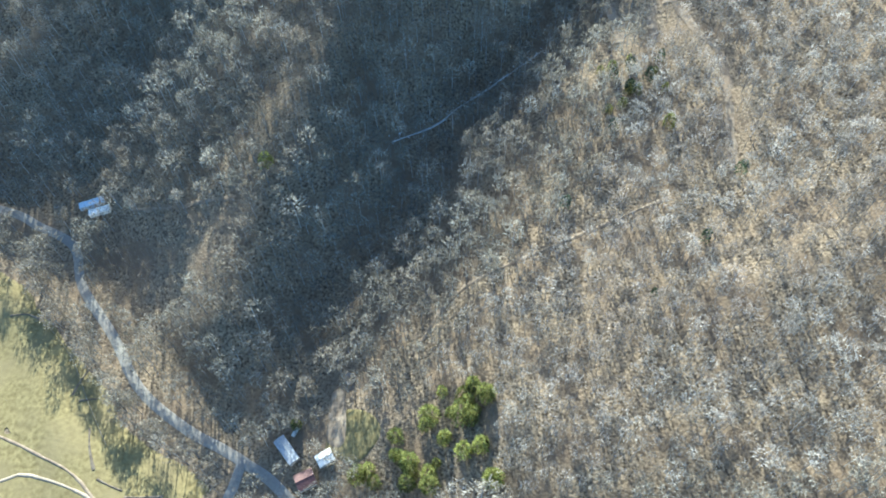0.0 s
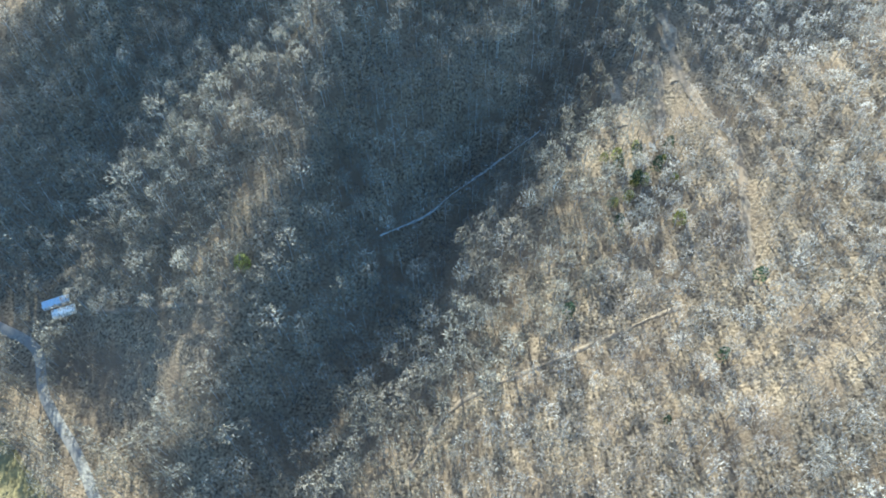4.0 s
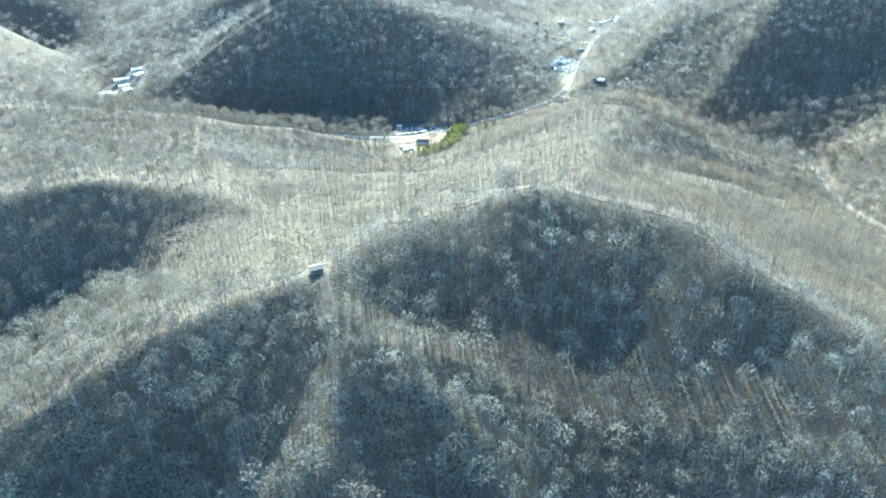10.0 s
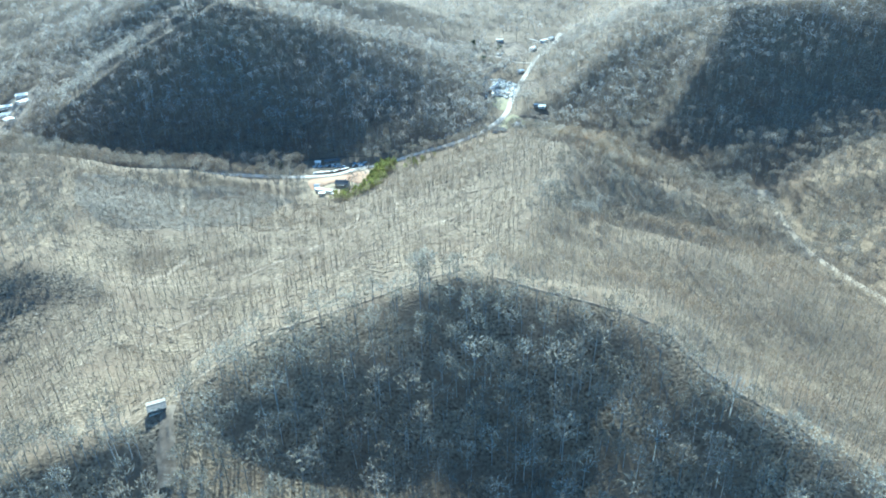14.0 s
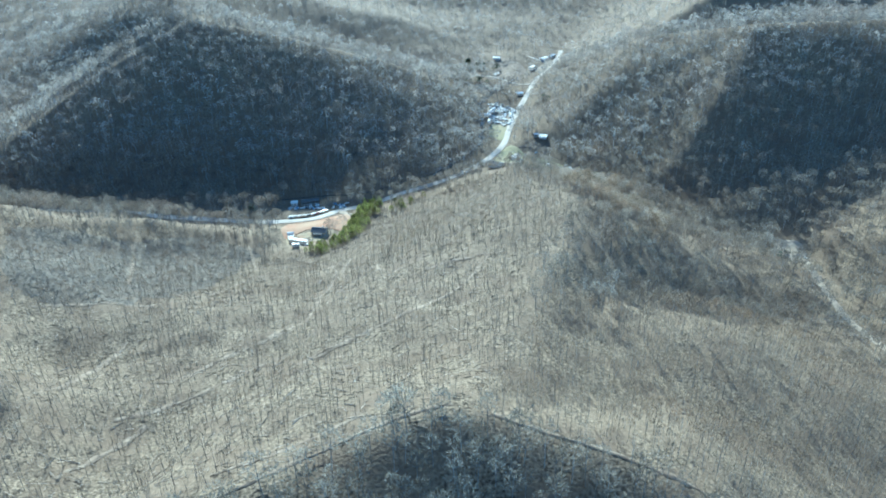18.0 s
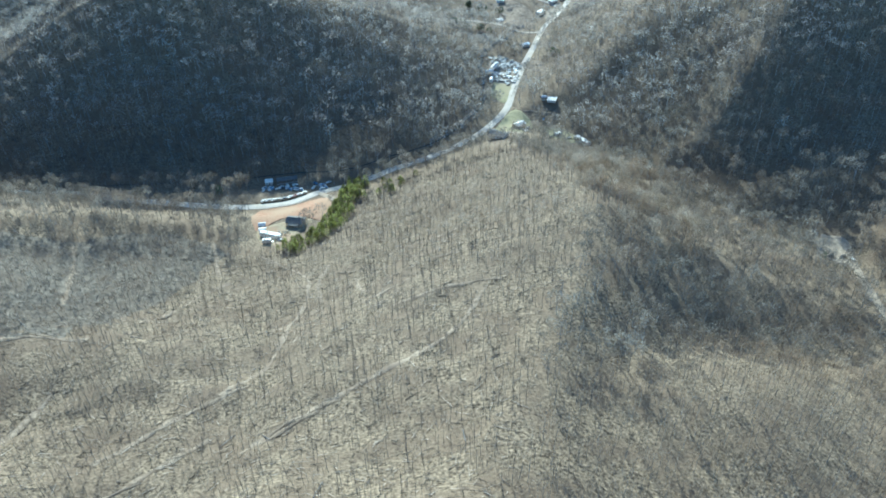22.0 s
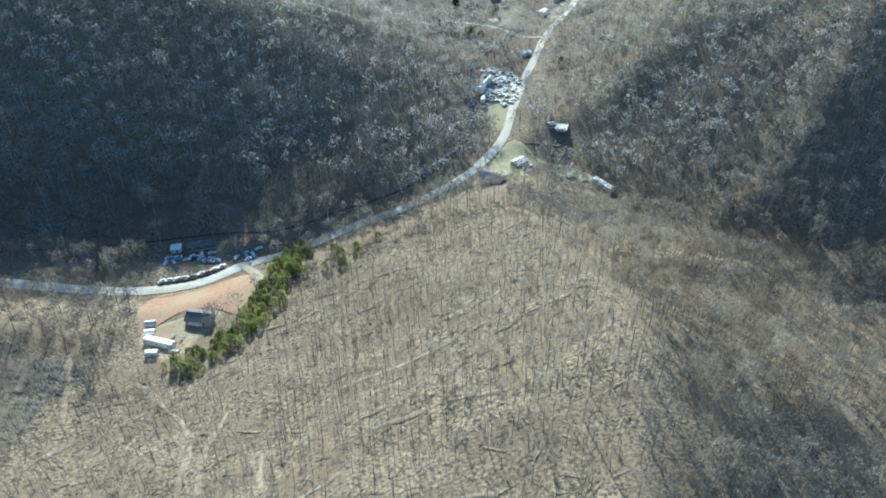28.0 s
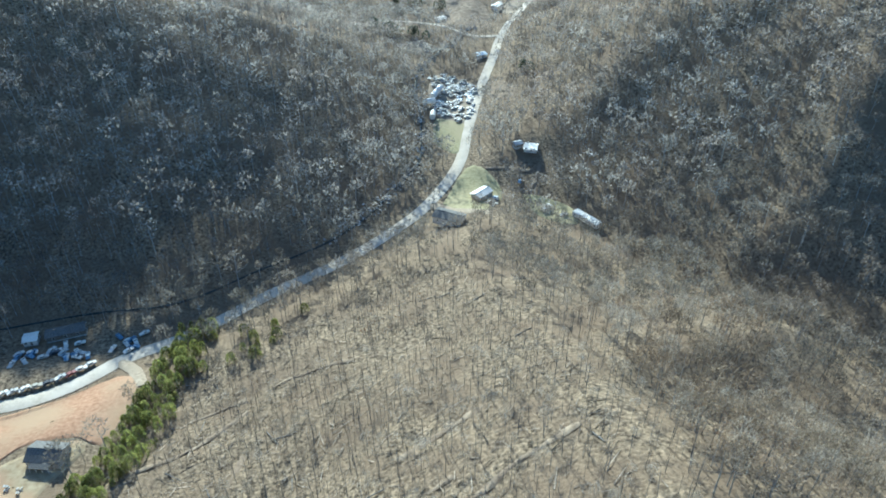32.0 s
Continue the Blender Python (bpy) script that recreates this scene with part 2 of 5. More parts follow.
VALLEYS = {
 'road_valley': (9, [(-700,900,10),(-480,1010,2),(-420,960,0),(-370,880,-1),(-320,812,-2),(-240,752,-3),(-161,744,-4),(-86,738,-5),(4,738,-6),(55,768,-6),(84,792,-6),(104,825,-6),(114,865,-4),(130,925,-3),(150,985,-2),(185,1045,0),(230,1150,2),(300,1300,6)]),
 'road_bench': (5, [(-130,714,0),(-66,704,0),(-40,705,-1),(-26,712,-3),(-12,722,-4),(4,732,-6)]),
 'house_field': (16, [(-38,672,3),(-15,690,2),(0,712,-1)]),
 'right_valley': (7, [(112,812,-7),(150,788,-9),(184,744,-9),(214,704,-7),(245,668,-6),(264,645,-5),(268,600,-2),(262,557,2),(280,470,10),(330,380,18),(420,250,25)]),
 'right_fold': (2, [(262,660,-5),(300,688,5),(360,700,24)]),
 'spur_hollow': (3, [(116,520,54),(150,545,33),(200,562,11),(250,574,2)]),
 'west_gap': (2, [(-330,340,0),(-260,380,8),(-205,405,20),(-165,420,34),(-128,426,52)]),
 'basin': (3, [(-38,672,3),(-52,640,9),(-74,600,20),(-94,582,30),(-112,558,41),(-150,562,50),(-260,580,54)]),
 'first_valley': (12, [(0,-120,-24),(-45,20,-22),(-70,75,-19),(-123,119,-16),(-150,155,-14),(-164,175,-13),(-200,192,-12),(-290,170,-9),(-420,180,0)]),
 'pasture': (30, [(-170,60,-14),(-190,110,-13),(-240,90,-8)]),
 'hollow': (3, [(-70,75,-19),(-64,100,-17),(-50,130,-13),(-20,165,-6),(-12,192,0),(16,232,5),(46,256,12),(66,286,26),(78,322,44)]),
 'front_gully': (2, [(9,262,34),(13,246,17),(16,232,5)]),
 'left_hollow': (3, [(-164,182,-13),(-150,215,-3),(-138,250,11),(-122,286,32)]),
 'side_valley': (8, [(120,1000,-1),(40,1010,2),(-60,1040,8),(-160,1110,30)]),
 'far_valley': (10, [(250,1200,4),(60,1260,10),(-200,1330,40)]),
 'right_far_valley':(5,[(160,990,0),(300,950,20),(450,950,40)]),
}


def line_samples(lines, step=6.0):
    out = []
    for item in lines.values():
        w, pts = item if isinstance(item, tuple) else (0, item)
        for a, b in zip(pts, pts[1:]):
            a, b = np.array(a, float), np.array(b, float)
            n = max(1, int(np.hypot(*(b - a)[:2]) / step))
            out += [(*(a + (b - a) * k / n), w) for k in range(n)]
        out.append((*pts[-1], w))
    return np.array(out)


CREST, FLOOR = line_samples(RIDGES), line_samples(VALLEYS)


def near_line(lines, p):
    d2 = ((p[:, None, :] - lines[None, :, :2]) ** 2).sum(-1)
    w = 1 / (d2 + 9.0) ** 2.5
    total = w.sum(1)
    return np.sqrt(d2.min(1)), (w @ lines[:, 2]) / total, (w @ lines[:, 3]) / total


def land(p):
    """The height of the land between the nearest crest and the nearest valley floor."""
    out = np.empty(len(p))
    for i in range(0, len(p), 4000):
        q = p[i:i + 4000]
        dr, hr, _ = near_line(CREST, q)
        dv, hv, w = near_line(FLOOR, q)
        dv = np.maximum(0, dv - w)
        s = dr / (dr + dv + 1e-6)
        s = 0.75 * s + 0.25 * s * s * (3 - 2 * s)
        slope = np.clip(np.minimum(dr, dv) / 30, 0, 1)
        rough = np.array([noise.noise((a / 26, b / 26, 0.3)) * 2.4 + noise.noise((a / 9, b / 9, 5.0)) * 1.1 for a, b in q])
        out[i:i + 4000] = hr + (hv - hr) * s + slope * rough
    return out


def spread(a, b, step, far):
    """Even steps from a to b, then ever longer ones out to far on both sides."""
    core = list(np.arange(a, b + 0.1, step))
    out, d = [], step
    while (out[-1] if out else 0) < far:
        d *= 1.28
        out.append((out[-1] if out else 0) + d)
    return np.array([a - v for v in reversed(out)] + core + [core[-1] + v for v in out])


GX, GY = spread(-400, 440, 3.2, 3500), spread(-20, 1120, 3.2, 3500)
gx, gy = np.meshgrid(GX, GY)
GZ = land(np.stack([gx.ravel(), gy.ravel()], 1)).reshape(gx.shape)
for _ in range(2):  # worn, rounded crests and hollows
    GZ[1:-1] = 0.25 * GZ[:-2] + 0.5 * GZ[1:-1] + 0.25 * GZ[2:]
    GZ[:, 1:-1] = 0.25 * GZ[:, :-2] + 0.5 * GZ[:, 1:-1] + 0.25 * GZ[:, 2:]


def inside(poly, x, y):
    x, y = np.asarray(x), np.asarray(y)
    hit = np.zeros(x.shape, bool)
    for (ax, ay), (bx, by) in zip(poly, np.roll(poly, -1, axis=0)):
        hit ^= ((ay > y) != (by > y)) & (x < (bx - ax) * (y - ay) / (by - ay + 1e-9) + ax)
    return hit


def benches():
    """Old logging benches: shallow steps that follow the contours of the logged spur."""
    spur = np.array([(-150, 425), (-92, 378), (-40, 372), (13, 424), (47, 436), (60, 460), (80, 520), (100, 572), (112, 612), (106, 662), (98, 705), (60, 735), (10, 700), (-24, 640), (-70, 600), (-130, 540)], float)
    step = 5.2
    for j, i in np.argwhere((gx > -150) & (gx < 115) & (gy > 372) & (gy < 740)):
        a, b = gx[j, i], gy[j, i]
        if inside(spur, np.array([a]), np.array([b]))[0]:
            warp = noise.noise((a / 40, b / 40, 9.0)) * 1.6
            GZ[j, i] += 0.75 * math.sin(math.tau * (GZ[j, i] / step + warp)) * (0.6 + 0.6 * noise.noise((a / 22, b / 22, 4.0)))


def ground_z(x, y):
    """The height of the ground sheet at places x, y."""
    x, y = np.asarray(x, float), np.asarray(y, float)
    i, j = np.clip(np.searchsorted(GX, x) - 1, 0, len(GX) - 2), np.clip(np.searchsorted(GY, y) - 1, 0, len(GY) - 2)
    u, v = (x - GX[i]) / (GX[i + 1] - GX[i]), (y - GY[j]) / (GY[j + 1] - GY[j])
    return (GZ[j, i] * (1 - u) + GZ[j, i + 1] * u) * (1 - v) + (GZ[j + 1, i] * (1 - u) + GZ[j + 1, i + 1] * u) * v


benches()


def mesh_of(name, verts, faces, mats, index=None, smooth=False):
    """A mesh of arrays: verts n x 3, faces m x 3 or m x 4."""
    verts, faces = np.asarray(verts, np.float32), np.asarray(faces, np.int32)
    me = bpy.data.meshes.new(name)
    k = faces.shape[1]
    me.vertices.add(len(verts))
    me.vertices.foreach_set("co", verts.ravel())
    me.loops.add(faces.size)
    me.loops.foreach_set("vertex_index", faces.ravel())
    me.polygons.add(len(faces))
    me.polygons.foreach_set("loop_start", np.arange(0, faces.size, k, dtype=np.int32))
    for m in mats:
        me.materials.append(m)
    if index is not None:
        me.polygons.foreach_set("material_index", np.asarray(index, np.int32))
    me.polygons.foreach_set("use_smooth", np.full(len(faces), smooth))
    me.update(calc_edges=True)
    return me


def sheet_faces(rows, cols):
    a = (np.arange(rows - 1)[:, None] * cols + np.arange(cols - 1)[None]).ravel()
    return np.stack([a, a + 1, a + cols + 1, a + cols], 1)


ground = new("ground", mesh_of("ground", np.stack([gx.ravel(), gy.ravel(), GZ.ravel()], 1), sheet_faces(*gx.shape), [M_LITTER], smooth=True))
tagged(ground, "steep hills covered in tan leaf litter and bare soil", "ground", kind="structure")


def smooth_line(pts, step=4.0):
    """A rounded line through plan points, with a point about every step metres."""
    p = np.array(pts, float)
    p = np.vstack([2 * p[0] - p[1], p, 2 * p[-1] - p[-2]])
    out = []
    for a, b, c, d in zip(p, p[1:], p[2:], p[3:]):
        n = max(1, int(np.hypot(*(c - b)) / step))
        for k in range(n):
            t = k / n
            out.append(0.5 * (2 * b + (c - a) * t + (2 * a - 5 * b + 4 * c - d) * t ** 2 + (3 * b - a - 3 * c + d) * t ** 3))
    return np.array(out + [p[-2]])


ALL_LINES = []  # lines kept free of trees: points and half width


def ribbon(name, pts, width, mat, lift=0.35, label="", category="", wobble=0.0, clear=None, kind="structure", seed=1):
    """A strip laid over the ground along a line."""
    line = smooth_line(pts)
    rng = np.random.default_rng(seed)
    way = np.gradient(line, axis=0)
    way /= np.linalg.norm(way, axis=1, keepdims=True) + 1e-9
    side = np.stack([way[:, 1], -way[:, 0]], 1)
    cols = 5
    verts = []
    for p, s in zip(line, side):
        w = width * (1 + wobble * rng.uniform(-1, 1))
        shift = wobble * width * rng.uniform(-0.4, 0.4)
        across = np.array([p + s * (w * (k / (cols - 1) - 0.5) + shift) for k in range(cols)])
        z = ground_z(across[:, 0], across[:, 1])
        z = 0.5 * z + 0.5 * z.mean()
        z = np.maximum(z, ground_z(across[:, 0], across[:, 1])) + lift - np.array([0.25, 0.03, 0, 0.03, 0.25]) * lift * 3
        verts += [(*a, b) for a, b in zip(across, z)]
    ob = new(name, mesh_of(name, verts, sheet_faces(len(line), cols), [mat], smooth=True))
    ALL_LINES.append((line, (clear if clear is not None else width / 2 + 2.0)))
    return tagged(ob, label, category, kind=kind)


ALL_AREAS = []  # outlines kept free of trees


def area(name, outline, mat, label, category, lift=0.25, rings=10, seed=3, clear=True):
    """A patch of other ground with a slightly frayed edge, laid over the ground sheet."""
    rng = np.random.default_rng(seed)
    edge = smooth_line(list(outline) + [outline[0]], 2.0)[:-1]
    if clear:
        ALL_AREAS.append(edge)
    mid = np.mean(edge, axis=0)
    n = len(edge)
    fray = 1 + np.convolve(rng.uniform(-0.16, 0.16, n + 4), np.ones(5) / 5, 'valid')
    verts = []
    for r in range(rings + 1):
        f = r / rings
        q = mid + (edge - mid) * (f * (fray if r == rings else 1))[..., None] if r == rings else mid + (edge - mid) * max(f, 0.02)
        z = ground_z(q[:, 0], q[:, 1]) + (lift if r < rings else -0.3)
        verts += [(*a, b) for a, b in zip(q, z)]
    faces = []
    for r in range(rings):
        for k in range(n):
            faces.append((r * n + k, r * n + (k + 1) % n, (r + 1) * n + (k + 1) % n, (r + 1) * n + k))
    ob = new(name, mesh_of(name, verts, faces, [mat], smooth=True))
    return tagged(ob, label, category, kind="structure")


# ---- roads, fields, water ----
ROAD = [(-240, 735), (-161, 722), (-110, 712), (-66, 704), (-41, 705), (-26, 712), (-12, 724), (8, 735), (30, 751), (55, 766), (77, 784), (93, 802), (109, 830), (116, 854), (124, 881), (133, 908), (144, 938), (154, 966), (178, 1010), (200, 1070)]
ribbon("road_valley", ROAD, 5.2, M_ROAD, 0.4, "sunlit grey two-lane valley road with worn asphalt", "road", clear=4.2)
ribbon("driveway", [(-14, 722), (-8, 716), (-4, 707)], 4.0, M_DIRT, 0.4, "short pale gravel driveway off the valley road", "driveway")
ribbon("driveway", [(93, 800), (104, 790), (116, 787)], 4.5, M_DIRT, 0.4, "pale gravel drive beside the low house", "driveway")
ribbon("dirt_track", [(120, 824), (129, 821), (138, 817), (143, 819), (140, 812), (134, 804)], 1.9, M_TRAIL, 0.3, wobble=0.35, label="winding dirt track below the white hillside house", category="track")
ribbon("side_road", [(64, 1000), (86, 997), (109, 991), (131, 973), (152, 968)], 3.0, M_ROAD, 0.4, "narrow side road crossing the valley floor", "road")
ribbon("bend_road", [(259, 662), (266, 652), (262, 620), (254, 578), (257, 555), (262, 530), (270, 500), (285, 460), (320, 400)], 4.5, M_DIRT, 0.4, "pale dirt road round the foot of the hill", "road", clear=4.5)
ribbon("first_road", [(-260, 205), (-193, 189), (-174, 180), (-157, 170), (-149, 151), (-132, 129), (-118, 108), (-99, 93), (-84, 85), (-74, 79), (-64, 72), (-50, 55), (-40, 20)], 3.8, M_TAR, 0.4, "narrow grey road winding along the hollow", "road", clear=4.0)
ribbon("first_branch", [(-77, 81), (-79, 72), (-84, 55)], 3.6, M_TAR, 0.42, "short fork of the narrow grey road", "road")
ribbon("pasture_track", [(-172, 93), (-163, 90), (-145, 82), (-132, 75), (-118, 62)], 1.3, M_TRAIL, 0.45, "thin pale farm track across the pasture", "track", wobble=0.3)
ribbon("pasture_track", [(-170, 70), (-156, 75), (-148, 76), (-126, 68), (-108, 56)], 1.4, M_DIRT, 0.45, "pale curving farm track along the pasture", "track", wobble=0.2)
area("field_sedge", [(-46, 700), (-26, 708), (-11, 716), (-3, 708), (-5, 696), (-9, 684), (-17, 687.5), (-30, 686), (-37, 679), (-43, 673), (-48, 686)], M_SEDGE, "sloping field of orange dry sedge grass", "field")
area("yard_grass", [(-42, 676), (-34, 681), (-25, 685.5), (-16, 687), (-13, 683), (-20, 671), (-25, 658), (-35, 656), (-41, 668)], M_LAWN, "pale winter lawn around the dark-roofed house", "lawn", lift=0.35)
area("lawn", [(97, 799), (107, 820), (115, 829), (122, 820), (125, 806), (114, 789), (103, 789)], M_GRASS, "yellow-green lawn beside the valley road", "lawn")
area("lawn", [(132, 806), (140, 803), (150, 795), (154, 785), (146, 781), (135, 790)], M_GRASS, "strip of winter grass by a white trailer", "lawn", lift=0.3)
area("lawn", [(99, 849), (103, 870), (114, 868), (118, 858), (110, 838)], M_GRASS, "yellowish grass plot in front of the salvage yard", "lawn")
area("yard_gravel", [(101, 893), (106, 912), (116, 918), (130, 904), (124, 874), (115, 864), (103, 873)], M_DIRT, "gravel salvage yard crowded with pale scrap", "yard")
area("pasture", [(-190, 166), (-172, 154), (-160, 140), (-148, 128), (-137, 116), (-128, 106), (-116, 92), (-104, 84), (-92, 77), (-84, 68), (-92, 54), (-120, 44), (-150, 40), (-210, 60), (-215, 130)], M_PASTURE, "yellow-green pasture crossed by long tree shadows", "pasture")
area("garden", [(-46, 104), (-41, 104), (-40, 84), (-47, 85)], M_TRAIL, "bare tan garden plot beside the small yard", "garden", lift=0.35)
area("yard_grass", [(-48, 82), (-46, 92), (-40, 97), (-31, 94), (-27, 86), (-36, 77)], M_PASTURE, "small green yard beside the red-roofed building", "lawn")
area("clearing", [(-352, 830), (-356, 866), (-330, 890), (-305, 880), (-308, 840), (-330, 806)], M_DIRT, "pale clearing with houses in the far valley", "clearing")
area("clearing", [(94, 942), (92, 950), (98, 955), (108, 955), (113, 950), (106, 942), (101, 937)], M_DIRT, "patch of pale bare ground beside the far creek", "clearing")
area("clearing", [(116, 984), (121, 1002), (117, 1030), (128, 1042), (150, 1024), (154, 1002), (150, 980), (134, 976)], M_TRAIL, "open brown ground in the far valley", "clearing", lift=0.2)
area("clearing", [(128, 900), (137, 908), (145, 896), (147, 882), (139, 878), (132, 890)], M_TRAIL, "strip of dry open ground beside the road", "clearing", lift=0.2)


# forest tracks and scars
for n, (pts, w) in enumerate([
    ([(-96, 478), (-88, 500), (-84, 515), (-82, 526)], 3.0), ([(-129, 547), (-106, 555), (-80, 555)], 2.5), ([(-117, 633), (-110, 612), (-102, 584)], 2.5),
    ([(-61, 658), (-56, 642), (-50, 624)], 2.5), ([(4, 580), (0, 600), (2, 620)], 1.8), ([(-6, 486), (16, 503), (43, 521), (58, 536), (69, 559)], 2.4),
    ([(-64, 463), (-44, 474), (-20, 494)], 2.8), ([(-22, 515), (-10, 529), (-8, 540), (-6, 563), (-3, 589), (-8, 612), (-24, 634), (-35, 645)], 2.3),
    ([(-8, 612), (8, 609), (28, 603)], 2.0), ([(47, 594), (64, 598), (82, 597)], 1.8), ([(-1, 670), (12, 674), (22, 680), (30, 687)], 1.6), ([(36, 695), (49, 699), (60, 698)], 1.6),
    ([(-44, 368), (-22, 393), (-2, 407), (13, 417), (32, 426), (47, 429)], 1.7), ([(58, 426), (80, 416), (107, 400), (118, 380), (136, 364)], 1.5),
    ([(69, 263), (70, 239)], 3.4), ([(85, 267), (84, 236)], 3.4), ([(90, 288), (92, 274), (94, 256)], 5.0),
    ([(-17, 114), (-4, 132), (9, 140), (40, 149), (78, 162)], 1.8), ([(-132, 180), (-108, 178), (-84, 173)], 2.0),
    ([(-69, 432), (-60, 447), (-53, 461)], 2.6), ([(-16, 411), (10, 424), (22, 431)], 2.2), ([(-54, 487), (-33, 506), (-13, 519)], 2.2), ([(-8, 483), (13, 499)], 1.8),
    ([(-73, 570), (-61, 581), (-51, 606), (-43, 616)], 2.6), ([(32, 557), (57, 563), (75, 563)], 2.0), ([(14, 688), (29, 693)], 2.0), ([(34, 620), (58, 628), (80, 637)], 1.8),
    ([(21, 566), (37, 576), (44, 584)], 2.0), ([(16, 598), (21, 578)], 1.8), ([(26, 643), (31, 669)], 1.8), ([(79, 627), (94, 635), (107, 641)], 1.8), ([(69, 648), (79, 652), (90, 657)], 1.8), ([(41, 598), (53, 605)], 1.6)]):
    ribbon("trail", pts, w * (1.0 if w > 3.1 else 0.8), M_TRAIL, 0.3, "pale bare-dirt logging trail over the leaf litter", "trail", wobble=0.6, clear=w / 2 + (2.6 if w > 3.1 else 0.4), seed=n)
for pts in ([(-172, 137), (-166, 138), (-161, 136)], [(-141, 105), (-140, 110), (-138, 116)], [(-138, 103), (-132, 104)], [(-131, 92), (-129, 84), (-126, 77)], [(-124, 74), (-115, 70)], [(-114, 68), (-101, 68)]):
    ribbon("earth_bank", pts, 1.1, M_SOIL, 0.5, "small dark eroded bank at the pasture's edge", "bank", wobble=0.5)
ribbon("dirt_track", [(92, 262), (99, 242), (107, 224), (105, 197), (101, 164)], 3.2, M_TRAIL, 0.3, "pale dirt track climbing the sunlit slope", "track", wobble=0.4, clear=2.6)
ribbon("bare_scar", [(-40, 368), (-39, 360), (-38, 353), (-36, 344)], 4.5, M_TRAIL, 0.3, "bare tan earth scar below the ridge hut", "scar", wobble=0.3, clear=4.5)
area("bare_earth", [(252, 652), (258, 662), (268, 660), (270, 646), (262, 636), (254, 640)], M_DIRT, "pale churned earth where the dirt road bends", "scar", lift=0.3)
ribbon("village_road", [(160, 1046), (172, 1038), (182, 1020)], 3.2, M_ROAD, 0.4, "short pale road behind the fenced lot", "road")
area("fenced_lot", [(159, 1010), (172, 1025), (180, 1021), (174, 1008), (166, 997)], M_DIRT, "pale gravel lot among the far buildings", "lot", lift=0.3)
ALL_AREAS.append(np.array([(-142, 168), (-136, 177), (-110, 174), (-77, 172), (-78, 160), (-86, 148), (-96, 136), (-121, 130), (-138, 146)], float))  # the cleared low spur
ALL_AREAS.append(np.array([(-50, 655), (-50, 722), (-8, 729), (0, 708), (-12, 690), (-18, 664), (-30, 652)], float))  # field and farmyard
CREEK = [(140, 985), (114, 944), (101, 917), (96, 893), (96, 874), (95, 857), (92, 834), (86, 822), (77, 808), (68, 795), (50, 778), (25, 764), (0, 750), (-30, 748), (-80, 742), (-160, 738)]
ribbon("creek", CREEK, 0.9, M_WATER, 0.2, "narrow dark creek at the foot of the wooded hill", "creek", wobble=0.2, clear=1.2)
ribbon("hollow_creek", [(-25, 202), (-8, 212), (2, 222), (16, 233), (30, 243), (40, 250)], 0.6, M_ROCK, 0.25, "pale stony creek bed in the shaded hollow", "creek", wobble=0.6, clear=0.6)
ALL_AREAS.append(np.array([(12, 742), (14, 734), (11, 712), (9, 698), (4, 680), (-3, 666), (-16, 646), (-26, 650), (-14, 668), (-6, 684), (-2, 704), (0, 722)], float))  # the strip of pines
ALL_AREAS.append(np.array([(-52, 745), (-8, 740), (-8, 729), (-52, 716)], float))  # the car yard
ALL_AREAS.append(np.array([(-38, 66), (-28, 88), (-10, 100), (12, 100), (12, 64)], float))  # evergreens of the first hollow
for cx, cy, r0 in [(97, 781, 11), (115, 803, 7), (141, 825, 12), (153, 779, 11), (98, 773, 9), (-44, 364, 6), (-53, 74, 8), (-60, 84, 7), (-148, 184, 9), (258, 645, 9), (165, 1008, 12), (121, 994, 5), (137, 940, 5), (126, 1036, 6), (178, 1042, 9)]:
    ALL_AREAS.append(np.array([(cx + r0 * math.cos(a), cy + r0 * math.sin(a)) for a in np.arange(0, 6.28, 0.6)]))


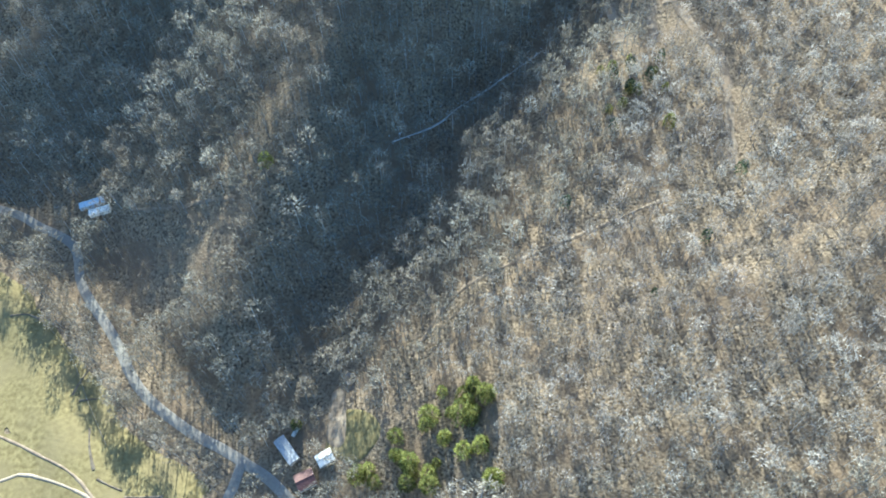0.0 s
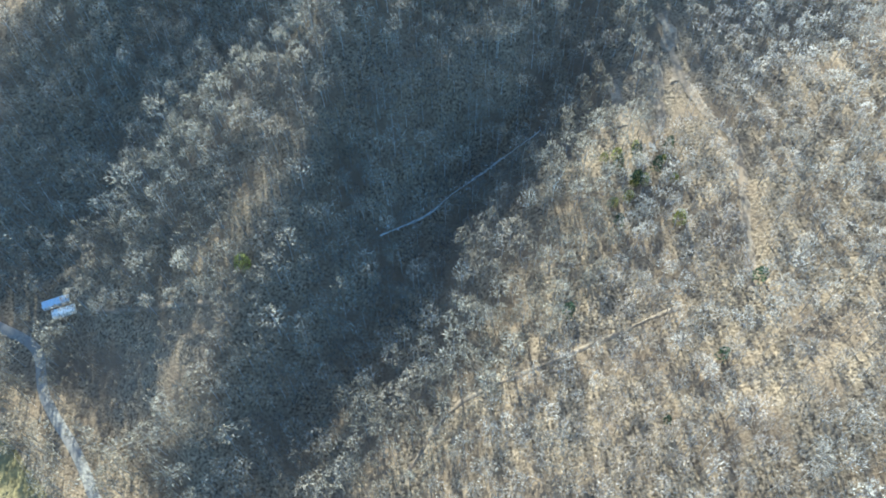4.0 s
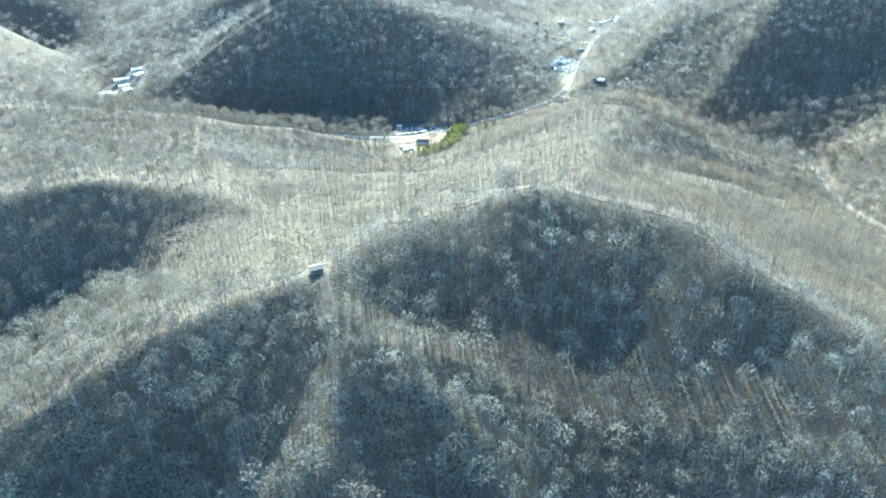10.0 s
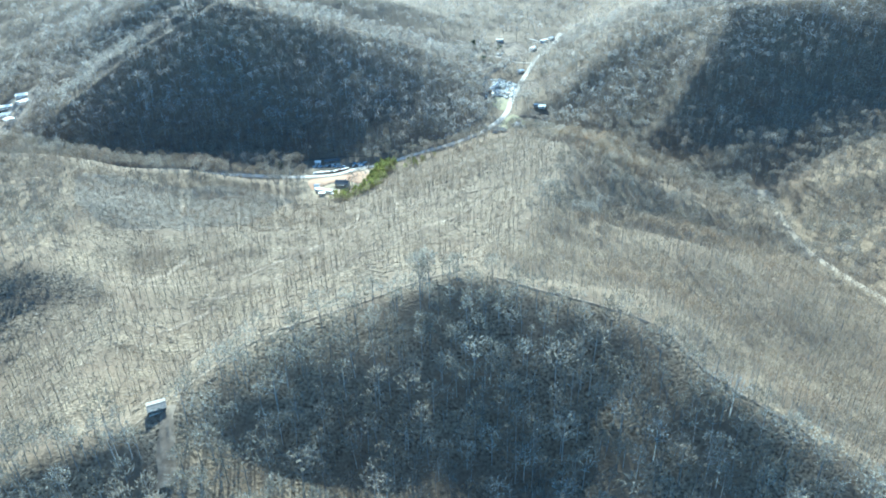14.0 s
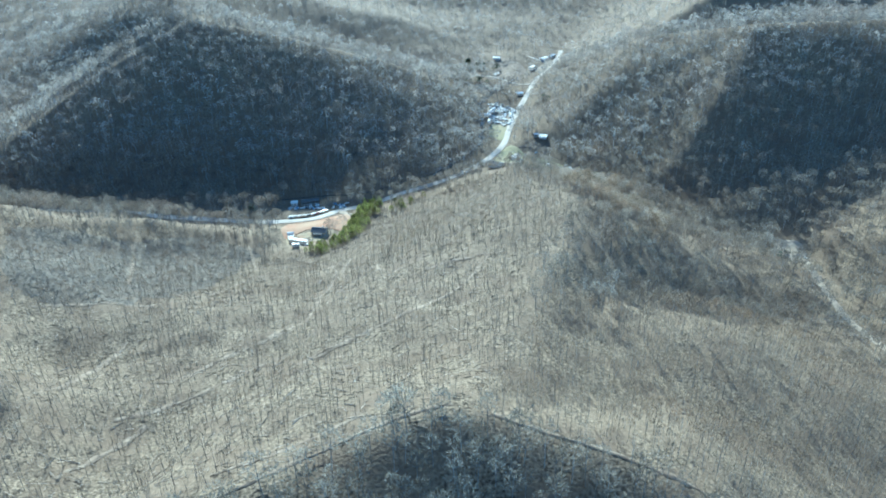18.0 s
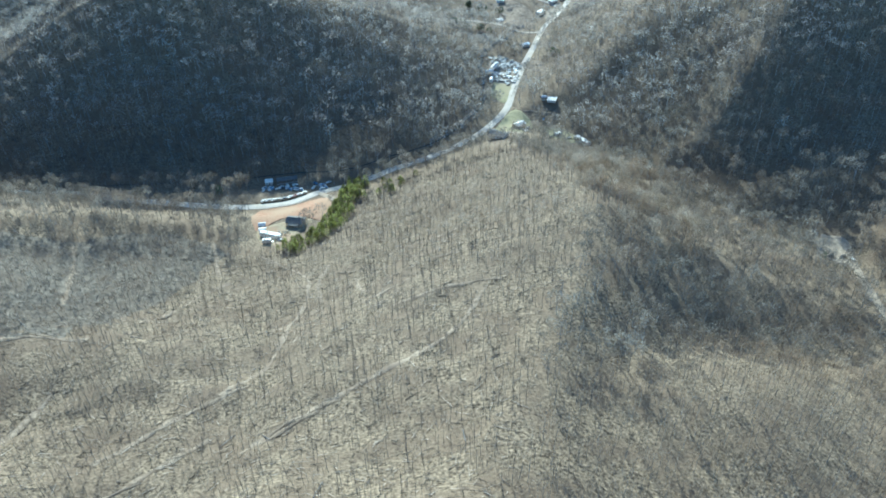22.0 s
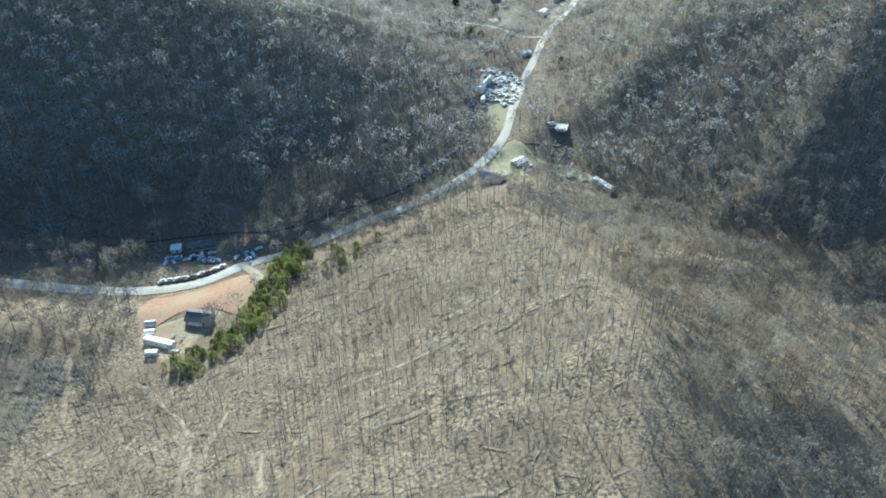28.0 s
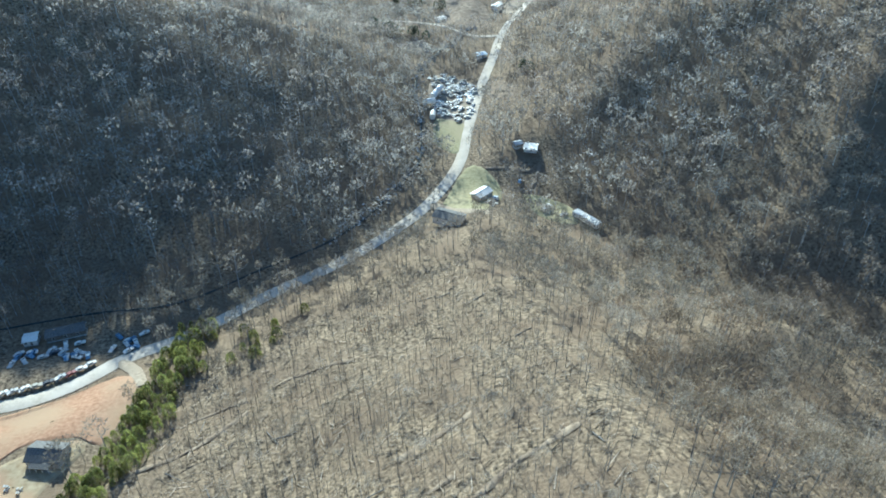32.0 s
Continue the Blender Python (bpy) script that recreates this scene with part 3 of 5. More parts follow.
# ---- woods ----
M_SLASH = material("dark_brush", (0.09, 0.08, 0.065), (0.20, 0.175, 0.14), 0.3, 0.95, tint=0.4, thin=0.25, airy=0.3)
BASIN = np.array([(-179, 632), (-122, 638), (-108, 648), (-78, 662), (-54, 654), (-55, 632), (-63, 604), (-80, 570), (-104, 552), (-129, 548), (-158, 575)], float)
area("basin_floor", [tuple(p) for p in BASIN], M_SOIL, "dark churned soil in the logged basin", "soil", lift=0.2)
def bare_tree(rng, limbs=7, twigs=8, fat=1.0, wisp=1.0, low=0.38, wide=0.24, sides=3):
    """A leafless tree one unit high: a tapered trunk, limbs and thin twigs that fill a rounded crown; the faces' materials 0 bark, 1 twigs."""
    v, f, k = [], [], []
    bend = rng.normal(0, 0.007, (3, 2))
    rad = [0.012 * fat, 0.009 * fat, 0.003 * fat]
    for (bx, by), z, r in zip(bend, (-0.04, 0.45, 0.9), rad):
        for a in range(sides):
            v.append((bx + r * math.cos(6.283 * a / sides), by + r * math.sin(6.283 * a / sides), z))
    for s in range(2):
        for a in range(sides):
            b = (a + 1) % sides
            p = s * sides
            f += [(p + a, p + b, p + sides + b), (p + a, p + sides + b, p + sides + a)]
            k += [0, 0]

    def blade(p, q, w, out=None):
        d = np.subtract(q, p)
        side = np.cross(d, rng.normal(size=3) if out is None else out + rng.normal(0, 0.32, 3))
        side = side / (np.linalg.norm(side) + 1e-9) * w
        n = len(v)
        v.extend([tuple(p - side), tuple(p + side), tuple(q)])
        f.append((n, n + 1, n + 2))

    turn = rng.uniform(0, 6.28)
    mid = np.array((0, 0, (1 + low) / 2))
    tall = (1 - low) / 2
    for i in range(limbs):
        g = (i + rng.uniform(0.1, 0.9)) / limbs
        a = turn + i * 2.4 + rng.uniform(-0.4, 0.4)
        up = -0.5 + 1.3 * g
        ring = math.sqrt(max(0.05, 1 - min(1, up * up)))
        q = mid + np.array((math.cos(a) * wide * ring, math.sin(a) * wide * ring, tall * up)) * rng.uniform(0.7, 1.0)
        p = np.array((0, 0, max(low * 0.9, q[2] - rng.uniform(0.12, 0.24))))
        n = len(v)
        ring_v = v[sides + i % sides]
        v.extend([(ring_v[0], ring_v[1], ring_v[2] + 0.014 * fat), tuple(q)])
        f.append((sides + i % sides, n, n + 1))
        k.append(0)
    lobes = rng.normal(0, 1, (5, 3))
    lobes /= np.linalg.norm(lobes, axis=1, keepdims=True)
    for _ in range(twigs):
        u = rng.normal(size=3)
        u[2] = abs(u[2]) - 0.45 * rng.uniform()
        u /= np.linalg.norm(u)
        swell = 0.78 + 0.3 * max(0.0, float((lobes @ u).max())) ** 3
        c = mid + u * (wide, wide, tall) * swell * rng.uniform(0.55, 0.95)
        d = u * 0.4 + rng.normal(0, 0.5, 3) + (0, 0, 0.6)
        d *= rng.uniform(0.055, 0.115) / (np.linalg.norm(d) + 1e-9)
        blade(c, c + d, 0.0085 * wisp, u)
        k.append(1)
    return np.array(v), np.array(f), np.array(k)


rng = np.random.default_rng(7)
FULL_TREES = [bare_tree(rng, 6, 104, 0.85, 2.0, rng.uniform(0.28, 0.44), rng.uniform(0.19, 0.3)) for _ in range(16)]
THIN_TREES = [bare_tree(rng, 5, 30, 0.72, 1.1, rng.uniform(0.48, 0.62), rng.uniform(0.10, 0.16)) for _ in range(10)]
FAR_TREES = [bare_tree(rng, 3, 46, 0.8, 3.7, rng.uniform(0.24, 0.40), rng.uniform(0.25, 0.36)) for _ in range(10)]
YOUNG_TREES = [bare_tree(rng, 3, 34, 0.55, 1.7, rng.uniform(0.34, 0.5), rng.uniform(0.13, 0.2)) for _ in range(10)]
SHRUBS = [bare_tree(rng, 2, 14, 1.2, 3.2, 0.12, 0.45) for _ in range(6)]


def grove(name, x, y, h, label, mats, templates, seed, category="woods"):
    """All the trees at these places in one mesh, each with a tint of its own."""
    r = np.random.default_rng(seed)
    z = ground_z(x, y)
    kind = r.integers(0, len(templates), len(x))
    vs, fs, ks, ts, base = [], [], [], [], 0
    for i, (tv, tf, tk) in enumerate(templates):
        pick = np.nonzero(kind == i)[0]
        if not len(pick):
            continue
        a = r.uniform(0, 6.28, len(pick))
        broad = h[pick] * r.uniform(0.8, 1.3, len(pick))
        c, s = np.cos(a) * broad, np.sin(a) * broad
        lean = r.normal(0, 0.03, (len(pick), 2)) * h[pick][:, None]
        px = tv[None, :, 0] * c[:, None] - tv[None, :, 1] * s[:, None] + lean[:, :1] * tv[None, :, 2] + x[pick][:, None]
        py = tv[None, :, 0] * s[:, None] + tv[None, :, 1] * c[:, None] + lean[:, 1:] * tv[None, :, 2] + y[pick][:, None]
        pz = tv[None, :, 2] * h[pick][:, None] + z[pick][:, None]
        vs.append(np.stack([px, py, pz], -1).reshape(-1, 3))
        fs.append((tf[None] + (np.arange(len(pick)) * len(tv))[:, None, None] + base).reshape(-1, 3))
        ks.append(np.tile(tk, len(pick)))
        ts.append(np.repeat(r.beta(1.6, 1.8, len(pick)), len(tv)))
        base += len(pick) * len(tv)
    me = mesh_of(name, np.concatenate(vs), np.concatenate(fs), mats, np.concatenate(ks))
    me.attributes.new("tint", "FLOAT", "POINT").data.foreach_set("value", np.concatenate(ts).astype(np.float32))
    return tagged(new(name, me), label, category, kind="stuff")


def scatter(x0, x1, y0, y1, step, seed):
    r = np.random.default_rng(seed)
    x, y = np.meshgrid(np.arange(x0, x1, step), np.arange(y0, y1, step))
    x, y = (x + r.uniform(-0.48, 0.48, x.shape) * step).ravel(), (y + r.uniform(-0.48, 0.48, y.shape) * step).ravel()
    keep = np.ones(len(x), bool)
    for poly in ALL_AREAS:
        lo, hi = poly.min(0), poly.max(0)
        i = np.nonzero(keep & (x > lo[0]) & (x < hi[0]) & (y > lo[1]) & (y < hi[1]))[0]
        keep[i[inside(poly, x[i], y[i])]] = False
    for line, half in ALL_LINES:
        near = (x > line[:, 0].min() - half) & (x < line[:, 0].max() + half) & (y > line[:, 1].min() - half) & (y < line[:, 1].max() + half)
        i = np.nonzero(near & keep)[0]
        if len(i):
            d = np.hypot(x[i][:, None] - line[None, :, 0], y[i][:, None] - line[None, :, 1]).min(1)
            keep[i[d < half]] = False
    return x[keep], y[keep]


SPUR = np.array([(-150, 425), (-118, 392), (-92, 366), (-62, 357), (-44, 360), (-24, 386), (-2, 401), (13, 411), (32, 420), (47, 423), (64, 448), (84, 520), (106, 572), (117, 612), (112, 662), (104, 710), (97, 752), (60, 745), (10, 712), (-20, 655), (-70, 640), (-130, 560)], float)  # the thinned, logged side of the long spur
SUNNY = np.array([(48, 423), (69, 416), (92, 404), (106, 393), (117, 373), (135, 357), (149, 343), (173, 322), (200, 322), (262, 420), (262, 520), (160, 545), (110, 510), (84, 500), (64, 452)], float)  # young woods behind the crest
FIRST_SLOPE = np.array([(-8, 62), (-14, 100), (10, 132), (52, 166), (66, 205), (84, 240), (100, 290), (226, 300), (226, 190), (150, 120), (120, 60)], float)  # young woods on the sunny side of the first hollow
NEAR = (24, 172, 590, 690)  # the stretch whose trees are things of their own

WOODS = [
    ("woods_first_valley", (-250, 225, 35, 300), 5.0, FULL_TREES, (11, 18), "leafless grey woods on the slopes of the first hollow"),
    ("woods_dark_ridge", (-310, 280, 300, 430), 5.0, FULL_TREES, (11, 18), "bare woods on the shaded face of the long ridge"),
    ("woods_long_spur", (-290, 360, 430, 620), 5.5, FULL_TREES, (9, 15), "bare grey woods beside the sunlit spur"),
    ("woods_spur_end", (-320, 400, 620, 780), 5.4, FULL_TREES, (9, 15), "bare woods on the end of the spur above the valley road"),
    ("woods_far_hills", (-420, 460, 780, 1000), 5.3, FAR_TREES, (10, 17), "grey leafless woods on the hills across the valley"),
    ("woods_distance", (-540, 600, 1000, 1420), 12.5, FAR_TREES, (12, 19), "distant leafless woods on the far hills"),
    ("woods_flank_west", (-620, -330, 380, 1000), 14.0, FAR_TREES, (11, 18), "bare woods on the outer western hills"),
    ("woods_flank_east", (400, 640, 380, 1000), 14.0, FAR_TREES, (11, 18), "bare woods on the outer eastern hills"),
]
for n, (name, (x0, x1, y0, y1), step, forms, (h0, h1), label) in enumerate(WOODS):
    x, y = scatter(x0, x1, y0, y1, step, 20 + n)
    r = np.random.default_rng(50 + n)
    if y0 < 780 and y1 > 310 and x0 > -400 and x1 < 401:
        out = ~inside(SPUR, x, y) & ~inside(SUNNY, x, y) & ~((x > NEAR[0]) & (x < NEAR[1]) & (y > NEAR[2]) & (y < NEAR[3]))
        x, y = x[out], y[out]
    if y1 == 300:
        out = ~inside(FIRST_SLOPE, x, y)
        x, y = x[out], y[out]
    # Far groves take haze-lightened twigs, spur groves shade-darkened ones.
    grove(name, x, y, r.uniform(h0, h1, len(x)) * r.uniform(0.75, 1.1, len(x)), label, [M_BARK, M_TWIG_GREY_SHADE if "spur" in name else M_TWIG_HAZE_SUN if forms is FAR_TREES else M_TWIG], forms, 80 + n)
x, y = scatter(-15, 226, 60, 300, 4.0, 40)
keep = inside(FIRST_SLOPE, x, y)
# Twigs here are lightened to put the slope's sunlight into their colour.
grove("woods_first_slope", x[keep], y[keep], np.random.default_rng(59).uniform(8, 15, keep.sum()), "open young tan woods on the sunlit slope of the first hollow", [M_BARK, M_TWIG_HAZE_SUN], YOUNG_TREES[:6] + FULL_TREES[:7], 87)
x, y = scatter(50, 262, 325, 545, 3.5, 42)
keep = inside(SUNNY, x, y)
grove("woods_young_slope", x[keep], y[keep], np.random.default_rng(60).uniform(7, 13, keep.sum()), "dense young tan woods on the sunny slope behind the crest", [M_BARK, M_TWIG_SUN_WARM], YOUNG_TREES, 89)
x, y = scatter(-150, 125, 360, 755, 3.5, 41)
keep = inside(SPUR, x, y) & ~((x > NEAR[0]) & (x < NEAR[1]) & (y > NEAR[2]) & (y < NEAR[3]))
keep &= np.array([noise.noise((a / 15, b / 15, 2.0)) + 0.6 * noise.noise((a / 5, b / 5, 7.0)) > -0.28 for a, b in zip(x, y)])
x, y = x[keep], y[keep]
grove("woods_thinned_spur", x, y, np.random.default_rng(61).uniform(4.5, 10.5, len(x)), "sparse thin leafless trees on the logged spur", [M_BARK_NEAR, M_TWIG_SUN_WARM], THIN_TREES, 91)
x, y = scatter(-150, 240, 425, 760, 5.0, 43)
grove("undergrowth", x, y, np.random.default_rng(62).uniform(1.0, 3.2, len(x)), "low grey brush and saplings among the trees", [M_BARK, M_TWIG_BROWN], SHRUBS, 92, "brush")
x, y = scatter(-140, 120, 366, 750, 3.1, 47)
keep = inside(SPUR, x, y)
grove("low_brush", x[keep], y[keep], np.random.default_rng(69).uniform(0.5, 2.0, keep.sum()), "knee-high grey brush and cut branches on the logged spur", [M_BARK_NEAR, M_TWIG_BROWN], SHRUBS, 90, "brush")
x, y = scatter(-140, 120, 366, 750, 3.6, 55)
keep = inside(SPUR, x, y) & np.array([noise.noise((a / 9, b / 9, 3.0)) + 0.5 * noise.noise((a / 30, b / 30, 1.0)) > -0.02 for a, b in zip(x, y)])
grove("dark_brush", x[keep], y[keep], np.random.default_rng(56).uniform(0.6, 2.4, keep.sum()), "dark thickets of brush scattered over the logged spur", [M_BARK_NEAR, M_SLASH], SHRUBS, 86, "brush")
x, y = scatter(-170, 200, 60, 300, 6.0, 44)
grove("undergrowth_first_valley", x, y, np.random.default_rng(63).uniform(1.0, 3.5, len(x)), "low grey brush under the first hollow's trees", [M_BARK, M_TWIG], SHRUBS, 93, "brush")
x, y = scatter(40, 175, 600, 760, 4.8, 45)
pick = np.hypot(x - 140, y - 640) < 16
pick |= np.hypot(x - 70, y - 712) < 12
grove("russet_saplings", x[pick], y[pick], np.random.default_rng(64).uniform(3, 7, pick.sum()), "young oaks that keep their russet dry leaves", [M_BARK, M_RUSSET], SHRUBS, 94, "saplings")



def branches(name, poly, count, seed, label):
    """Cut branches and thin logs lying over the ground: three-sided, tapered sticks."""
    rr = np.random.default_rng(seed)
    lo, hi = poly.min(0), poly.max(0)
    px, py = rr.uniform(lo[0], hi[0], count * 3), rr.uniform(lo[1], hi[1], count * 3)
    ok = np.nonzero(inside(poly, px, py))[0][:count]
    px, py = px[ok], py[ok]
    # fall across the slope more often than along it
    e = 2.0
    gxs, gys = ground_z(px + e, py) - ground_z(px - e, py), ground_z(px, py + e) - ground_z(px, py - e)
    a = np.arctan2(gxs, -gys) + rr.normal(0, 0.7, len(px))
    size = rr.uniform(1.0, 4.5, len(px)) * rr.choice([0.6, 1.0, 1.3], len(px))
    dx, dy = np.cos(a) * size / 2, np.sin(a) * size / 2
    rad = rr.uniform(0.06, 0.16, len(px))
    vs = []
    for end, grow in ((-1, 1.0), (1, 0.45)):
        cx, cy = px + end * dx, py + end * dy
        cz = ground_z(cx, cy) + 0.12 + rr.uniform(0, 0.35, len(px))
        for k in range(3):
            t = 2.094 * k + 0.5
            vs.append(np.stack([cx - np.sin(a) * rad * grow * math.cos(t), cy + np.cos(a) * rad * grow * math.cos(t), cz + rad * grow * math.sin(t)], -1))
    v = np.stack(vs, 1)
    f = np.array([(0, 1, 4), (0, 4, 3), (1, 2, 5), (1, 5, 4), (2, 0, 3), (2, 3, 5), (0, 2, 1), (3, 4, 5)])
    faces = (f[None] + 6 * np.arange(len(px))[:, None, None]).reshape(-1, 3)
    return tagged(new(name, mesh_of(name, v.reshape(-1, 3), faces, [M_STICK])), label, "branches", kind="stuff")


M_STICK = material("cut_wood", (0.07, 0.055, 0.04), (0.33, 0.27, 0.20), 0.2, 0.9, island=0.85)
branches("cut_branches", SPUR, 9500, 72, "cut branches and thin logs strewn over the logged spur")
branches("basin_branches", BASIN, 1800, 73, "tangled cut branches lying over the logged basin")
ALL_AREAS[:] = [a for a in ALL_AREAS if not inside(a, np.array([-110.0]), np.array([600.0]))[0]]
ALL_AREAS[:] = [a for a in ALL_AREAS if not inside(a, np.array([-110.0]), np.array([150.0]))[0]]
x, y = scatter(-145, -74, 126, 180, 2.5, 49)
grove("clearing_saplings", x, y, np.random.default_rng(68).uniform(3, 7, len(x)), "thick tan saplings over the cleared low spur", [M_BARK, M_TWIG_TAN], YOUNG_TREES, 99)
x, y = scatter(-180, -50, 545, 665, 3.3, 48)
pick = inside(BASIN, x, y)
grove("basin_trees", x[pick], y[pick], np.random.default_rng(67).uniform(5, 10, pick.sum()), "thin dark leafless trees standing in the logged basin", [M_BARK_NEAR, M_TWIG_BROWN], YOUNG_TREES, 98)
r = np.random.default_rng(66)
bx, by = [], []
for line, count, wide in [([(-147, 572), (-129, 558), (-104, 540)], 70, 5.0), ([(-64, 607), (-52, 612), (-46, 604)], 34, 2.0), ([(-80, 577), (-62, 586), (-46, 592)], 44, 1.6),
                          ([(5, 508), (11, 509), (18, 509)], 22, 1.5), ([(-170, 626), (-122, 630), (-75, 650)], 420, 9.0), ([(-150, 590), (-110, 594), (-66, 622)], 620, 13.0), ([(-130, 556), (-104, 560), (-82, 580)], 160, 6.0),
                          ([(-2, 588), (2, 604), (0, 620)], 24, 1.2), ([(0, 489), (22, 505), (48, 522), (72, 560)], 60, 1.2), ([(-8, 610), (8, 607), (28, 601)], 46, 0.9), ([(47, 592), (64, 596), (82, 595)], 30, 1.0), ([(32, 555), (57, 561), (75, 561)], 34, 1.0), ([(-73, 568), (-58, 580), (-49, 606)], 50, 1.4), ([(-54, 485), (-33, 504), (-13, 517)], 40, 1.2), ([(-64, 461), (-44, 472), (-20, 492)], 44, 1.2), ([(-16, 409), (10, 421), (22, 428)], 24, 0.9), ([(79, 625), (94, 633), (107, 639)], 26, 0.9), ([(-44, 369), (-22, 396), (-2, 410), (13, 420)], 40, 0.8), ([(8, 668), (24, 686), (50, 696)], 46, 1.6),
                          ([(30, 650), (60, 654), (84, 648)], 40, 1.6), ([(60, 618), (82, 612), (100, 618)], 34, 1.4), ([(86, 742), (94, 738), (102, 734)], 16, 3.0)]:
    p = smooth_line(line, 1.0)
    q = p[r.integers(0, len(p), count)] + r.normal(0, wide, (count, 2))
    bx.append(q[:, 0])
    by.append(q[:, 1])
bx, by = np.concatenate(bx), np.concatenate(by)
grove("slash_brush", bx, by, r.uniform(1.0, 3.4, len(bx)), "dark heaps of logging slash and brush along the slope", [M_SLASH, M_SLASH], SHRUBS, 97, "brush")


THICKET = np.array([(-92, 468), (-40, 466), (-18, 520), (-10, 570), (-14, 610), (-40, 645), (-62, 636), (-78, 600), (-92, 560), (-100, 510)], float)
x, y = scatter(-100, -8, 466, 646, 2.7, 57)
keep = inside(THICKET, x, y) & np.array([noise.noise((a / 12, b / 12, 6.0)) > -0.12 for a, b in zip(x, y)])
grove("brown_thicket", x[keep], y[keep], np.random.default_rng(58).uniform(0.8, 2.8, keep.sum()), "thick brown brush over the lower side of the logged spur", [M_BARK_NEAR, M_SLASH], SHRUBS, 84, "brush")
PASTURES = [a for a in ALL_AREAS if inside(a, np.array([-150.0]), np.array([90.0]))[0]]
r = np.random.default_rng(53)
x, y = r.uniform(-200, -92, 120), r.uniform(58, 150, 120)
keep = inside(PASTURES[0], x, y)
grove("pasture_bushes", x[keep], y[keep], r.uniform(0.6, 1.5, keep.sum()), "low dark bushes dotted over the pasture", [M_BARK_NEAR, M_SLASH], SHRUBS, 88, "bushes")

p = smooth_line([(-166, 152), (-150, 136), (-138, 122), (-127, 108), (-114, 96), (-100, 87)], 1.0)
q = p[r.integers(0, len(p), 46)] + r.normal(0, 2.0, (46, 2))
grove("roadside_trees", q[:, 0], q[:, 1], r.uniform(12, 17, 46), "tall leafless trees between the road and the pasture", [M_BARK, M_TWIG], FULL_TREES, 85)

# ---- single trees ----
def part(name, mesh, parent, label=""):
    """One mesh object under a thing or under a part."""
    ob = new(name, mesh)
    ob.parent = parent
    return tagged(ob, label)


def split_tree(name, tree, trunk_mat, crown_mat):
    v, f, k = tree
    meshes = []
    for side, mat, title in ((0, trunk_mat, "trunk"), (1, crown_mat, "crown")):
        sub = f[k == side]
        used, back = np.unique(sub, return_inverse=True)
        meshes.append(mesh_of(name + "_" + title, v[used], back.reshape(-1, 3), [mat]))
    return meshes


def plant(name, meshes, x, y, h, turn, wide, label, category, group):
    ob = new(name)
    ob.location = (x, y, float(ground_z(x, y)))
    ob.rotation_euler = (0, 0, turn)
    ob.scale = (h * wide, h * wide, h)
    part("trunk", meshes[0], ob)
    part("crown", meshes[1], ob)
    return tagged(ob, label, category, group)


NEAR_FORMS = [split_tree("spur_tree", bare_tree(rng, 8, 170, 0.55, 0.7, rng.uniform(0.5, 0.62), rng.uniform(0.11, 0.17), 6), M_BARK_NEAR, M_TWIG_NEAR) for _ in range(6)]
FULL_FORMS = [split_tree("grey_tree", bare_tree(rng, 12, 260, 0.75, 1.05, rng.uniform(0.3, 0.42), rng.uniform(0.2, 0.27), 6), M_BARK_NEAR, M_TWIG_NEAR) for _ in range(4)]
x, y = scatter(*NEAR, 3.4, 46)
r = np.random.default_rng(65)
order = r.permutation(len(x))
for i in order[:300]:
    east = x[i] > 122
    forms = FULL_FORMS if east else NEAR_FORMS
    plant("leafless_tree", forms[r.integers(len(forms))], x[i], y[i], r.uniform(9, 14) if east else r.uniform(6, 11), r.uniform(0, 6.28), r.uniform(0.8, 1.3),
          "slender leafless grey tree with a wide twiggy crown" if east else "slender leafless tree with bare dark trunk on the spur", "tree", "leafless trees on the spur")
rest = order[300:]
west, east = rest[x[rest] <= 122], rest[x[rest] > 122][::2]
grove("woods_spur_rest", x[west], y[west], r.uniform(6, 11, len(west)), "further thin leafless trees on the spur", [M_BARK_NEAR, M_TWIG_SUN_WARM], THIN_TREES, 95)
grove("woods_spur_flank", x[east], y[east], r.uniform(9, 15, len(east)), "grey leafless trees on the spur's flank", [M_BARK, M_TWIG_SUN_WARM], FULL_TREES, 96)
PALE_FORMS = [split_tree("pale_tree", bare_tree(rng, 12, 110, 1.2, 0.8, 0.3, 0.27, 5), M_PALE, M_PALE) for _ in range(3)]
for tx, ty in [(88, 372), (97, 360), (70, 352), (120, 366), (112, 350), (60, 362), (38, 340), (-60, 300), (-75, 322), (140, 330), (5, 180), (-6, 168), (18, 192), (30, 205), (-20, 160), (-8, 150), (12, 165), (40, 210), (-30, 148), (-88, 262), (-66, 232),
               (210, 790), (236, 760), (190, 800), (262, 735), (200, 770), (-10, 770), (10, 780), (-60, 760), (-110, 765), (40, 800)]:
    plant("sycamore", PALE_FORMS[r.integers(3)], tx, ty, r.uniform(12, 17), r.uniform(0, 6), r.uniform(0.9, 1.2), "pale-barked leafless sycamore among darker woods", "tree", "pale sycamores")


